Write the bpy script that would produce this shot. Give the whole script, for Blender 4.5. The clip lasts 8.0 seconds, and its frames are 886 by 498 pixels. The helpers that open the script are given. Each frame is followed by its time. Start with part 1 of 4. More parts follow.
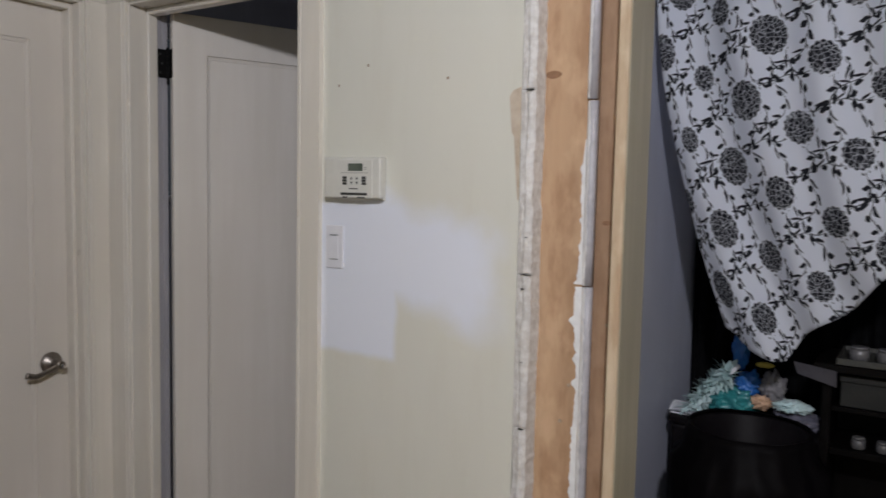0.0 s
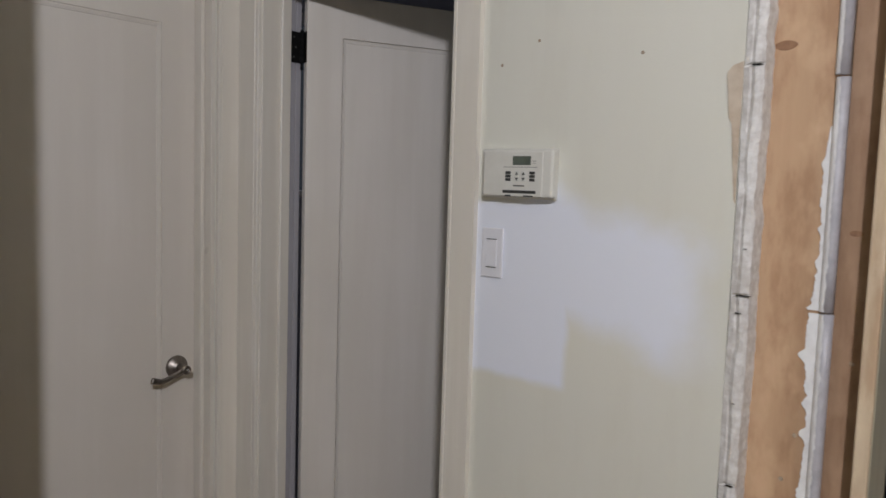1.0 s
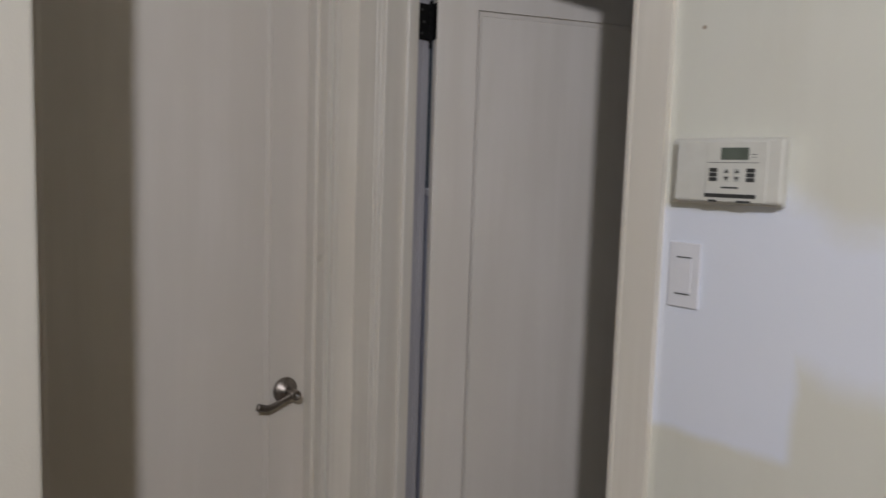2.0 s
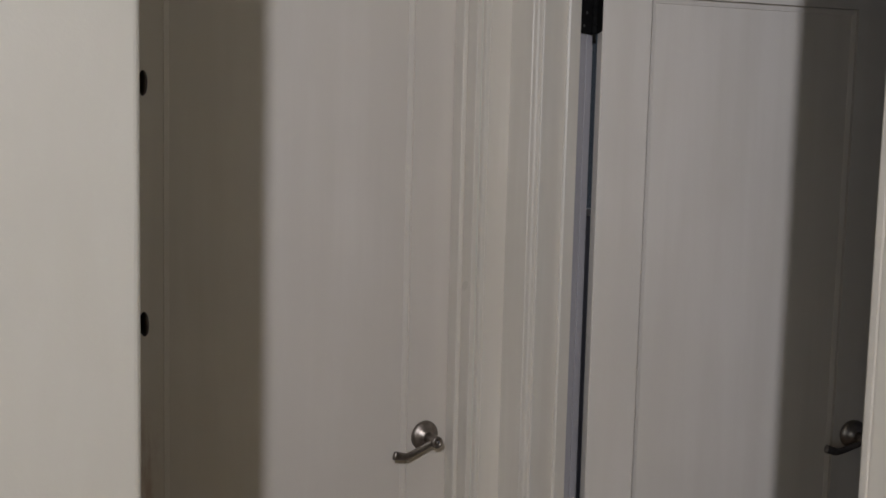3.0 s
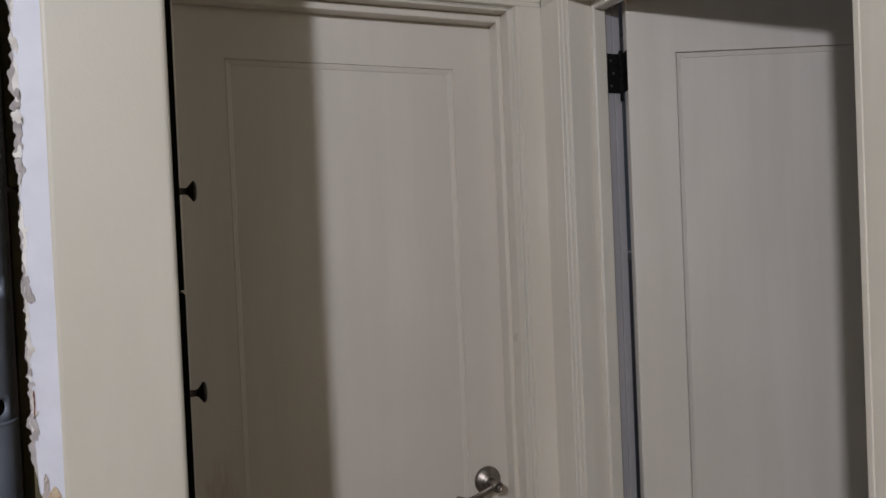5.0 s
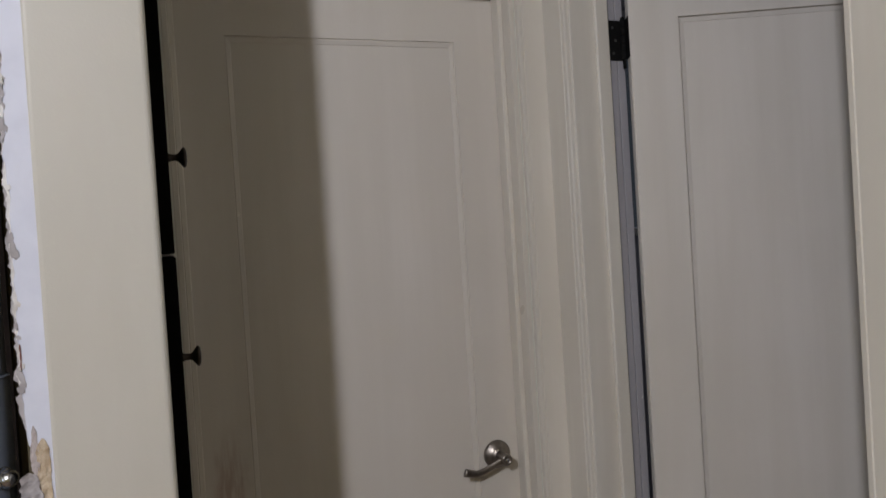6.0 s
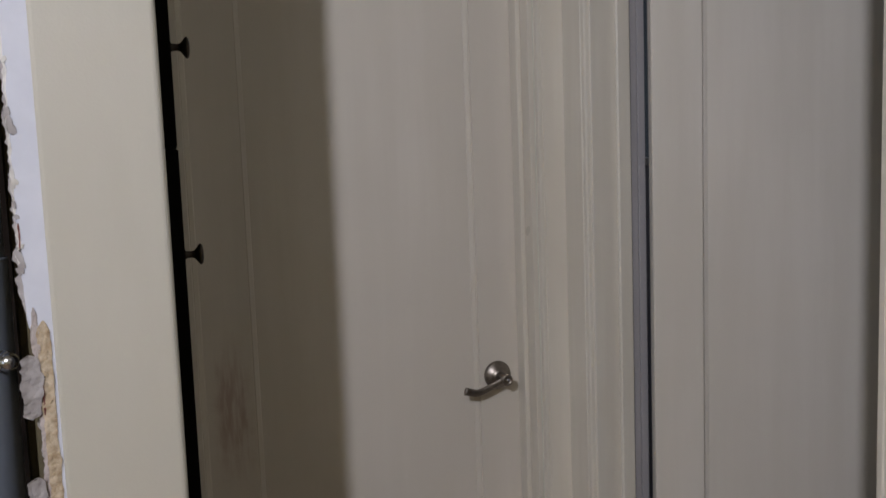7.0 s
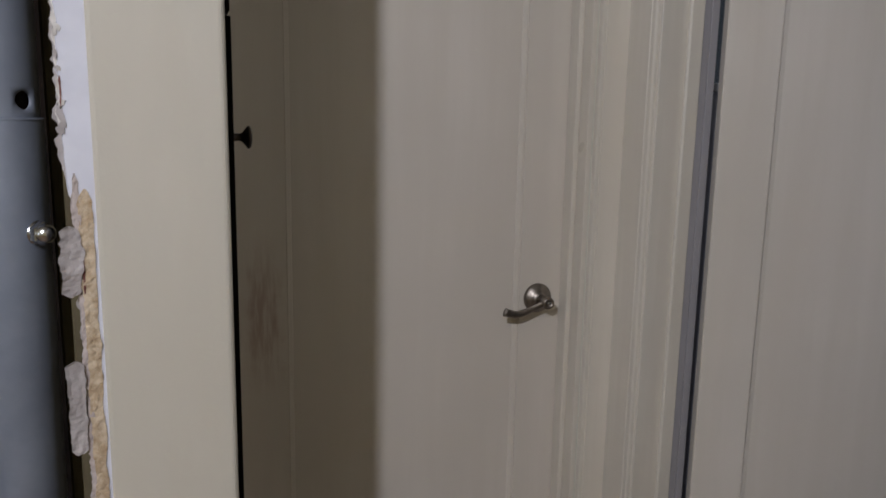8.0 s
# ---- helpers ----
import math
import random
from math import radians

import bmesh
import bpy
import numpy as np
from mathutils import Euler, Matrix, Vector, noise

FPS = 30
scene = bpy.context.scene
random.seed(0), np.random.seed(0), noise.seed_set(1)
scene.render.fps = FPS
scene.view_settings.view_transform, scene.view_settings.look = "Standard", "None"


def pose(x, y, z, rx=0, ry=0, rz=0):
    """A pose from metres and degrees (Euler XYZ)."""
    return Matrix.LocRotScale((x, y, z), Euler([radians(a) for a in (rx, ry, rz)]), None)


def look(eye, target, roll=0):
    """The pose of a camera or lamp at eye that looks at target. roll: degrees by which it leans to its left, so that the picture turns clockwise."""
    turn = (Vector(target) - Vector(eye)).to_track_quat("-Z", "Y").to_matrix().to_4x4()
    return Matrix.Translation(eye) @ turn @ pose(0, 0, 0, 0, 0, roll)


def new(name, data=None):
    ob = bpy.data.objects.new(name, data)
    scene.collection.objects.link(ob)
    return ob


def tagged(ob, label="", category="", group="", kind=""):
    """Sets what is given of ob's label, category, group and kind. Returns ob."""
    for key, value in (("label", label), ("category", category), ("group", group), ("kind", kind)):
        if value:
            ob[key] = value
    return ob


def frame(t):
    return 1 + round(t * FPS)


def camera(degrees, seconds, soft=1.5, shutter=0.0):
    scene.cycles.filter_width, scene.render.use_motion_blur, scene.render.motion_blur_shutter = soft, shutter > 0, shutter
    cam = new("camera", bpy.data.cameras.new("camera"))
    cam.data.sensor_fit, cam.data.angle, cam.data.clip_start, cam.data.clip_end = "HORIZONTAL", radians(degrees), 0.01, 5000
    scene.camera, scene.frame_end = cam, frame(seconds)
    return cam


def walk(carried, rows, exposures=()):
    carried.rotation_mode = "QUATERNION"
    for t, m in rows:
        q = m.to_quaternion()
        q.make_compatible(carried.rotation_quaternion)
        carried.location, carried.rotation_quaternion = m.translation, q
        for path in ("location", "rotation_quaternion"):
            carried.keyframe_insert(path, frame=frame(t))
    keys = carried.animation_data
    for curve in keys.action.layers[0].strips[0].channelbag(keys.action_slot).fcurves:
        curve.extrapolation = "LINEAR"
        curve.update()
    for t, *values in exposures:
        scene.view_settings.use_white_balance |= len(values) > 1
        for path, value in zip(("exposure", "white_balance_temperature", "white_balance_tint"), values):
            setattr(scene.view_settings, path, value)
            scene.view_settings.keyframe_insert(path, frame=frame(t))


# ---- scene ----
cam = camera(61.1, 8.0, shutter=0.22)
PATH = [
    (0, (0.08, 0.076, 1.49), (-1.01, 1.746, 1.334), 1.2),
    (0.5, (-0.019, 0.143, 1.488), (-1.292, 1.675, 1.315), 1.0),
    (1, (-0.197, 0.202, 1.49), (-1.496, 1.713, 1.315), 1.8),
    (1.5, (-0.368, 0.272, 1.491), (-1.684, 1.766, 1.303), 2.5),
    (2, (-0.509, 0.388, 1.495), (-1.999, 1.697, 1.298), 1.9),
    (2.2, (-0.551, 0.429, 1.47), (-2.158, 1.606, 1.291), 2.3),
    (3.3, (-0.775, 0.489, 1.476), (-2.496, 1.498, 1.337), 1.3),
    (3.5, (-0.736, 0.487, 1.485), (-2.484, 1.451, 1.349), 1.2),
    (3.8, (-0.656, 0.456, 1.475), (-2.431, 1.372, 1.350), 1.3),
    (4, (-0.614, 0.462, 1.485), (-2.425, 1.304, 1.374), 0.9),
    (4.5, (-0.580, 0.530, 1.515), (-2.413, 1.326, 1.424), -0.8),
    (4.7, (-0.577, 0.547, 1.525), (-2.409, 1.353, 1.467), -1.7),
    (5.8, (-0.539, 0.621, 1.478), (-2.417, 1.308, 1.460), -3.9),
    (6, (-0.543, 0.63, 1.461), (-2.422, 1.316, 1.423), -3.6),
    (6.5, (-0.565, 0.627, 1.41), (-2.438, 1.314, 1.273), -3.2),
    (7, (-0.573, 0.619, 1.394), (-2.444, 1.302, 1.216), -2.1),
    (7.5, (-0.596, 0.595, 1.359), (-2.457, 1.283, 1.11), -0.5),
    (8, (-0.684, 0.565, 1.33), (-2.539, 1.231, 0.988), 1.1),
]
EXPOSURES = [(0.0, 0.05), (2.0, 0.0), (6.0, 0.0), (7.0, -0.03), (8.0, -0.02)]
walk(cam, [(t, look(eye, target, roll)) for t, eye, target, roll in PATH], exposures=EXPOSURES)

# ---- world and lamps ----
world = bpy.data.worlds.new("world")
scene.world = world
world.use_nodes = True
world.node_tree.nodes["Background"].inputs[0].default_value = (0.5, 0.6, 0.75, 1)
world.node_tree.nodes["Background"].inputs[1].default_value = 0.05

LAMP = (0.42, -0.42, 2.45)
lamp_data = bpy.data.lights.new("ceiling_lamp_light", "POINT")
lamp_data.shadow_soft_size, lamp_data.energy, lamp_data.color = 0.050, 120, (0.950, 0.957, 1.055)
lamp_light = new("ceiling_lamp_light", lamp_data)
lamp_light.matrix_world = pose(LAMP[0], LAMP[1], LAMP[2] - 0.10)

# added cool fill for curtain and north wall, from an assumed window behind the camera
fill_data = bpy.data.lights.new("window_fill", "AREA")
fill_data.shape, fill_data.size, fill_data.size_y, fill_data.energy, fill_data.color = "RECTANGLE", 1.3, 1.1, 9, (0.78, 0.88, 1.0)
fill_light = new("window_fill", fill_data)
fill_light.matrix_world = look((0.4, -2.47, 1.5), (0.4, 0.0, 1.45))


# dim daylight from the bedroom's window behind the ajar door
bed_data = bpy.data.lights.new("bedroom_daylight", "AREA")
bed_data.shape, bed_data.size, bed_data.size_y, bed_data.energy, bed_data.color = "RECTANGLE", 0.9, 0.62, 0.8, (0.88, 0.91, 1.0)
bed_light = new("bedroom_daylight", bed_data)
bed_light.matrix_world = look((-2.515, 2.35, 1.77), (-1.0, 2.35, 1.70))


# ---- materials ----
class Nodes:
    """Short hand for a node material."""

    def __init__(self, name):
        self.mat = bpy.data.materials.new(name)
        self.mat.use_nodes = True
        self.tree = self.mat.node_tree
        self.bsdf = self.tree.nodes["Principled BSDF"]

    def add(self, kind, **inputs):
        node = self.tree.nodes.new(kind)
        for key, value in inputs.items():
            self.plug(node, key.replace("_", " "), value)
        return node

    def plug(self, node, key, value):
        socket = node.inputs[int(key)] if key.isdigit() else node.inputs[key]
        if isinstance(value, bpy.types.NodeSocket):
            self.tree.links.new(value, socket)
        else:
            socket.default_value = value

    def math(self, op, a, b=0.0, c=0.0):
        node = self.tree.nodes.new("ShaderNodeMath")
        node.operation = op
        for i, value in enumerate((a, b, c)):
            self.plug(node, str(i), value)
        return node.outputs[0]

    def place(self):
        return self.tree.nodes.new("ShaderNodeNewGeometry").outputs["Position"]

    def local(self):
        return self.tree.nodes.new("ShaderNodeTexCoord").outputs["Object"]

    def stretch(self, vector, sx, sy, sz):
        node = self.add("ShaderNodeMapping", Vector=vector)
        node.inputs["Scale"].default_value = (sx, sy, sz)
        return node.outputs[0]

    def noise(self, vector, scale, detail=4.0, rough=0.55):
        return self.add("ShaderNodeTexNoise", Vector=vector, Scale=scale, Detail=detail, Roughness=rough).outputs["Fac"]

    def ramp(self, value, lo, hi, a=0.0, b=1.0, smooth=True):
        node = self.tree.nodes.new("ShaderNodeMapRange")
        node.interpolation_type = "SMOOTHSTEP" if smooth else "LINEAR"
        for key, v in (("Value", value), ("From Min", lo), ("From Max", hi), ("To Min", a), ("To Max", b)):
            self.plug(node, key, v)
        return node.outputs[0]

    def mix(self, fac, a, b):
        node = self.tree.nodes.new("ShaderNodeMix")
        node.data_type = "RGBA"
        for i, v in ((0, fac), (6, a), (7, b)):
            socket = node.inputs[i]
            if isinstance(v, bpy.types.NodeSocket):
                self.tree.links.new(v, socket)
            else:
                socket.default_value = v
        return node.outputs[2]

    def bump(self, height, strength, distance=0.002):
        node = self.add("ShaderNodeBump", Height=height, Strength=strength, Distance=distance)
        self.plug(self.bsdf, "Normal", node.outputs[0])

    def split(self, vector):
        return self.add("ShaderNodeSeparateXYZ", Vector=vector).outputs


def rgb(r, g, b):
    return (r, g, b, 1.0)


def painted(name, colour, dirt, rough=0.45, amount=0.35, relief=0.15, brush=(6, 6, 1.2)):
    """House paint with roller texture, faint brush streaks and grime."""
    n = Nodes(name)
    p = n.place()
    streak = n.noise(n.stretch(p, *brush), 3.0, 5)
    cloud = n.noise(p, 2.2, 3)
    fac = n.math("MULTIPLY", n.ramp(n.math("MULTIPLY", streak, cloud), 0.18, 0.42, 1.0, 0.0), amount)
    n.plug(n.bsdf, "Base Color", n.mix(fac, rgb(*colour), rgb(*dirt)))
    n.plug(n.bsdf, "Roughness", n.ramp(cloud, 0.3, 0.7, rough - 0.07, rough + 0.1))
    n.bump(n.math("ADD", n.noise(p, 260, 2), n.math("MULTIPLY", streak, 1.5)), relief, 0.0015)
    return n.mat


def wall_paint():
    """Cream wall paint with fresh white filler rolled on round the switch, fading out to one side."""
    n = Nodes("cream_wall_paint")
    p = n.place()
    x, y, z = n.split(p)
    soft = n.math("MULTIPLY", n.math("SUBTRACT", n.noise(p, 5.0, 4), 0.5), 0.16)
    hard = n.math("MULTIPLY", n.math("SUBTRACT", n.noise(p, 14.0, 4), 0.5), 0.02)

    def band(v, lo, hi, edge, wobble):
        v = n.math("ADD", v, wobble)
        return n.math("MULTIPLY", n.ramp(v, lo - edge, lo + edge), n.ramp(v, hi - edge, hi + edge, 1.0, 0.0))

    square = n.math("MULTIPLY", band(x, -1.24, -0.972, 0.012, hard), band(z, 1.085, 1.455, 0.012, hard))
    slant = n.math("MULTIPLY_ADD", n.math("ADD", x, 0.95), 0.28, z)
    cloud = n.math("MULTIPLY", band(x, -1.1, -0.71, 0.06, soft), band(slant, 1.24, 1.47, 0.04, soft))
    cover = n.math("MULTIPLY", n.math("MAXIMUM", square, cloud), n.ramp(y, 1.4, 1.45))
    grime = n.ramp(n.noise(n.stretch(p, 7, 7, 1.1), 2.0, 5), 0.45, 0.75, 0.0, 0.3)
    cream = n.mix(grime, rgb(0.69, 0.682, 0.61), rgb(0.60, 0.578, 0.495))
    n.plug(n.bsdf, "Base Color", n.mix(cover, cream, rgb(0.755, 0.782, 0.865)))
    n.plug(n.bsdf, "Roughness", n.ramp(cover, 0.0, 1.0, 0.42, 0.7))
    n.bump(n.math("ADD", n.noise(p, 240, 2), n.math("MULTIPLY", n.noise(n.stretch(p, 9, 9, 2), 4, 4), 1.2)), 0.15, 0.0015)
    return n.mat


def door_paint():
    """Semi-gloss off-white door paint with a worn reddish-brown rub mark near one stile."""
    n = Nodes("off_white_door_paint")
    p = n.place()
    x, y, z = n.split(p)
    streak = n.noise(n.stretch(p, 5, 5, 0.35), 3.0, 4)
    cloud = n.noise(p, 1.8, 3)
    base = n.mix(n.ramp(n.math("MULTIPLY", streak, cloud), 0.15, 0.42, 0.5, 0.0), rgb(0.765, 0.72, 0.66), rgb(0.645, 0.60, 0.53))
    ny, nz = n.math("ADD", y, n.math("MULTIPLY", n.math("SUBTRACT", n.noise(p, 30, 4), 0.5), 0.05)), z
    rub = n.math("MULTIPLY", n.ramp(n.math("ABSOLUTE", n.math("SUBTRACT", ny, 0.722)), 0.012, 0.045, 1.0, 0.0),
                 n.ramp(n.math("ABSOLUTE", n.math("SUBTRACT", nz, 0.93)), 0.02, 0.19, 1.0, 0.0))
    scratch = n.ramp(n.noise(n.stretch(p, 60, 60, 7), 2.0, 5), 0.35, 0.65, 0.15, 1.0)
    rub = n.math("MULTIPLY", n.math("MULTIPLY", rub, scratch), n.math("MULTIPLY", n.ramp(x, -2.1, -2.15), 0.5))
    n.plug(n.bsdf, "Base Color", n.mix(rub, base, rgb(0.33, 0.17, 0.125)))
    n.plug(n.bsdf, "Roughness", n.ramp(cloud, 0.3, 0.7, 0.3, 0.42))
    n.bump(n.math("ADD", n.noise(p, 180, 2), n.math("MULTIPLY", streak, 2.0)), 0.09, 0.0015)
    return n.mat


def timber(name, light, dark, scale=1.0, rough=0.65, knots=True):
    """Sawn softwood: long grain along z, broad bands and a few knots."""
    n = Nodes(name)
    p = n.place()
    warp = n.noise(p, 2.4 * scale, 3)
    grain = n.noise(n.add("ShaderNodeVectorMath", **{"0": n.stretch(p, 60 * scale, 60 * scale, 2.2), "1": (0, 0, 0)}).outputs[0], 1.0, 5, 0.65)
    band = n.noise(n.stretch(p, 18 * scale, 18 * scale, 0.9), 1.0, 3)
    fac = n.ramp(n.math("ADD", n.math("MULTIPLY", grain, 0.5), n.math("MULTIPLY", band, 0.6)), 0.40, 0.70)
    col = n.mix(fac, rgb(*light), rgb(*dark))
    sweepy = n.noise(n.stretch(p, 40 * scale, 40 * scale, 5.5), 1.0, 6, 0.62)
    col = n.mix(n.ramp(sweepy, 0.45, 0.68, 0.0, 0.75), col, rgb(dark[0] * 0.82, dark[1] * 0.72, dark[2] * 0.66))
    col = n.mix(n.ramp(n.noise(n.stretch(p, 1.6, 1.6, 1), 9.0, 4), 0.48, 0.68, 0.0, 0.5), col, rgb(min(0.9, light[0] * 1.25), light[1] * 1.3, light[2] * 1.35))
    if knots:
        vor = n.add("ShaderNodeTexVoronoi", Vector=n.stretch(p, 11, 11, 5.5), Scale=1.0).outputs["Distance"]
        spot = n.ramp(n.math("ADD", vor, n.math("MULTIPLY", warp, 0.12)), 0.1, 0.24, 0.75, 0.0)
        col = n.mix(spot, col, rgb(dark[0] * 0.35, dark[1] * 0.3, dark[2] * 0.28))
    n.plug(n.bsdf, "Base Color", col)
    n.plug(n.bsdf, "Roughness", rough)
    n.bump(grain, 0.3, 0.0015)
    return n.mat


def mottled(name, a, b, scale=30.0, rough=0.8, metal=0.0, relief=0.4, distance=0.002, rough2=None):
    n = Nodes(name)
    p = n.place()
    f = n.noise(p, scale, 5)
    g = n.noise(p, scale * 0.13, 3)
    n.plug(n.bsdf, "Base Color", n.mix(n.ramp(n.math("ADD", n.math("MULTIPLY", f, 0.6), n.math("MULTIPLY", g, 0.4)), 0.35, 0.65), rgb(*a), rgb(*b)))
    n.plug(n.bsdf, "Roughness", n.ramp(g, 0.3, 0.7, rough, rough2 if rough2 is not None else min(1.0, rough + 0.12)))
    n.plug(n.bsdf, "Metallic", metal)
    n.bump(f, relief, distance)
    return n.mat


def curtain_cloth():
    """White cloth printed with black pom-pom flowers on a slanting lattice and trailing leafy twigs."""
    n = Nodes("printed_curtain_cloth")
    uv = n.tree.nodes.new("ShaderNodeUVMap").outputs[0]
    u, v, _ = n.split(uv)
    (ax, ay), (bx_, by) = (0.132, 0.062), (-0.073, 0.149)
    det = ax * by - ay * bx_
    s = n.math("DIVIDE", n.math("SUBTRACT", n.math("MULTIPLY", u, by), n.math("MULTIPLY", v, bx_)), det)
    t = n.math("DIVIDE", n.math("SUBTRACT", n.math("MULTIPLY", v, ax), n.math("MULTIPLY", u, ay)), det)
    fs, ft = (n.math("SUBTRACT", n.math("FRACT", k), 0.5) for k in (s, t))
    px = n.math("ADD", n.math("MULTIPLY", fs, ax), n.math("MULTIPLY", ft, bx_))
    py = n.math("ADD", n.math("MULTIPLY", fs, ay), n.math("MULTIPLY", ft, by))
    size = n.math("ADD", 0.039, n.math("MULTIPLY", n.math("SINE", n.math("MULTIPLY", n.math("FLOOR", s), 2.4)), 0.008))
    r = n.math("SQRT", n.math("ADD", n.math("MULTIPLY", px, px), n.math("MULTIPLY", py, py)))
    ang = n.math("ARCTAN2", py, px)
    scallop = n.math("MULTIPLY", n.math("SINE", n.math("MULTIPLY", ang, 15.0)), 0.0016)
    edge = n.math("ADD", size, scallop)
    disc = n.ramp(n.math("SUBTRACT", r, edge), -0.0012, 0.0012, 1.0, 0.0)
    petal = n.add("ShaderNodeTexVoronoi", Vector=n.stretch(uv, 78, 92, 1), Scale=1.0)
    petal.feature = "DISTANCE_TO_EDGE"
    lines = n.ramp(petal.outputs["Distance"], 0.02, 0.075, 1.0, 0.0)
    arc = n.ramp(n.math("SINE", n.math("ADD", n.math("MULTIPLY", r, 560.0), n.math("MULTIPLY", n.noise(uv, 40.0, 2), 9.0))), 0.55, 0.9)
    inside = n.math("MULTIPLY", disc, n.math("SUBTRACT", 1.0, n.math("MULTIPLY", n.math("MAXIMUM", lines, n.math("MULTIPLY", arc, 0.15)), 0.62)))
    halo = n.ramp(n.math("SUBTRACT", r, edge), 0.004, 0.010)
    # two families of winding twigs between the flowers, with paired slanting leaves
    def twig(along, across, gap, pitch, count, phase):
        q = n.math("SUBTRACT", n.math("FRACT", n.math("ADD", across, 0.5)), 0.5)
        wave = n.math("MULTIPLY", n.math("SINE", n.math("MULTIPLY_ADD", along, 2 * math.pi, phase)), 0.17)
        d = n.math("MULTIPLY", n.math("ADD", q, wave), gap)
        step = n.math("MULTIPLY", along, count)
        sign = n.math("SUBTRACT", n.math("MULTIPLY", n.math("GREATER_THAN", n.math("FRACT", n.math("MULTIPLY", step, 0.5)), 0.5), 2.0), 1.0)
        off = n.math("SUBTRACT", d, n.math("MULTIPLY", sign, 0.0085))
        a = n.math("MULTIPLY", n.math("SUBTRACT", n.math("FRACT", step), 0.5), pitch / count)
        a = n.math("SUBTRACT", a, n.math("MULTIPLY", n.math("MULTIPLY", off, sign), 0.75))
        e = n.math("ADD", n.math("POWER", n.math("ABSOLUTE", n.math("DIVIDE", a, 0.0060)), 1.6), n.math("POWER", n.math("ABSOLUTE", n.math("DIVIDE", off, 0.0078)), 1.6))
        leaf = n.ramp(e, 0.85, 1.15, 1.0, 0.0)
        stem = n.ramp(n.math("ABSOLUTE", d), 0.0006, 0.0017, 1.0, 0.0)
        return n.math("MAXIMUM", leaf, stem)

    warp = n.noise(uv, 9.0, 2)
    s2 = n.math("MULTIPLY_ADD", n.math("SUBTRACT", warp, 0.5), 0.35, s)
    t2 = n.math("MULTIPLY_ADD", n.math("SUBTRACT", warp, 0.5), -0.35, t)
    ink = n.math("MAXIMUM", twig(s2, t2, 0.166, 0.146, 11.0, 0.6), twig(t2, s2, 0.146, 0.166, 12.0, 2.1))
    ink = n.math("MAXIMUM", ink, twig(s2, n.math("ADD", t2, 0.36), 0.166, 0.146, 11.0, 3.4))
    ink = n.math("MAXIMUM", ink, twig(t2, n.math("ADD", s2, 0.31), 0.146, 0.166, 12.0, 5.0))
    ink = n.math("MULTIPLY", ink, halo)
    ink = n.math("MAXIMUM", ink, inside)
    n.plug(n.bsdf, "Base Color", n.mix(ink, rgb(0.86, 0.89, 0.97), rgb(0.010, 0.011, 0.018)))
    n.plug(n.bsdf, "Roughness", 0.85)
    return n.mat


CREAM = wall_paint()
DOOR = door_paint()
TRIM = painted("off_white_trim_paint", (0.765, 0.725, 0.65), (0.65, 0.605, 0.525), 0.34, 0.4, 0.1, (14, 14, 0.8))
SKIM = painted("cream_skim_paint", (0.58, 0.556, 0.490), (0.515, 0.487, 0.415), 0.5, 0.3, 0.12)
# unseen walls: tan picked to dim and warm the light they bounce
TAN = painted("tan_bounce_paint", (0.34, 0.288, 0.11), (0.28, 0.235, 0.085), 0.6, 0.3)
# unseen ceiling in dark beige, chosen to weaken the bounced light
CEILING = painted("dim_bounce_paint", (0.36, 0.33, 0.255), (0.30, 0.27, 0.205), 0.8, 0.2, 0.3)
GREY = painted("blue_grey_wall_paint", (0.52, 0.54, 0.64), (0.43, 0.445, 0.53), 0.55, 0.5)
# unseen floor, darkened so that less light bounces up
FLOORWOOD = timber("brown_floor_wood", (0.20, 0.125, 0.07), (0.11, 0.065, 0.035), 0.5, 0.4, False)
STUD = timber("orange_stud_wood", (0.53, 0.352, 0.215), (0.42, 0.268, 0.158), 0.45, 0.65, False)
# second stud: browner, darker copy with its shadow put into the colour
STUDSHADE = timber("shaded_stud_wood", (0.37, 0.235, 0.145), (0.27, 0.165, 0.098), 0.6, 0.65, True)
KNOT = mottled("brown_knot_wood", (0.30, 0.165, 0.09), (0.17, 0.085, 0.045), 60, 0.7)
BATTEN = timber("pale_batten_wood", (0.63, 0.51, 0.36), (0.52, 0.40, 0.27), 0.8, 0.6, False)
# near-black: the shelf unit's closet shade sits in this colour; the cabinet shares it
DARKWOOD = timber("dark_shaded_wood", (0.0035, 0.0028, 0.0026), (0.002, 0.0016, 0.0015), 0.8, 0.5, False)
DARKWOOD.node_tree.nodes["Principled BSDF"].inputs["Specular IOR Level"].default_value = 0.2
OLDSTUD = timber("dark_brown_old_stud", (0.15, 0.125, 0.07), (0.08, 0.066, 0.038), 0.8, 0.8, False)
# near-black fill; inside the post it stands in for shade
CAVITY = mottled("near_black_fill", (0.022, 0.016, 0.013), (0.008, 0.006, 0.005), 25, 0.9)
PLASTER = mottled("crusty_white_plaster", (0.78, 0.765, 0.745), (0.57, 0.54, 0.51), 75, 0.9, 0.0, 0.6, 0.003)
CHALK = mottled("chalk_white_plaster", (0.82, 0.82, 0.82), (0.68, 0.67, 0.67), 40, 0.9, 0.0, 0.7, 0.003)
BEIGE = mottled("beige_torn_paper", (0.60, 0.515, 0.415), (0.47, 0.375, 0.28), 35, 0.9)
JAMBCREAM = painted("dull_cream_jamb_paint", (0.47, 0.43, 0.325), (0.37, 0.33, 0.235), 0.5, 0.7, 0.2, (16, 16, 0.7))
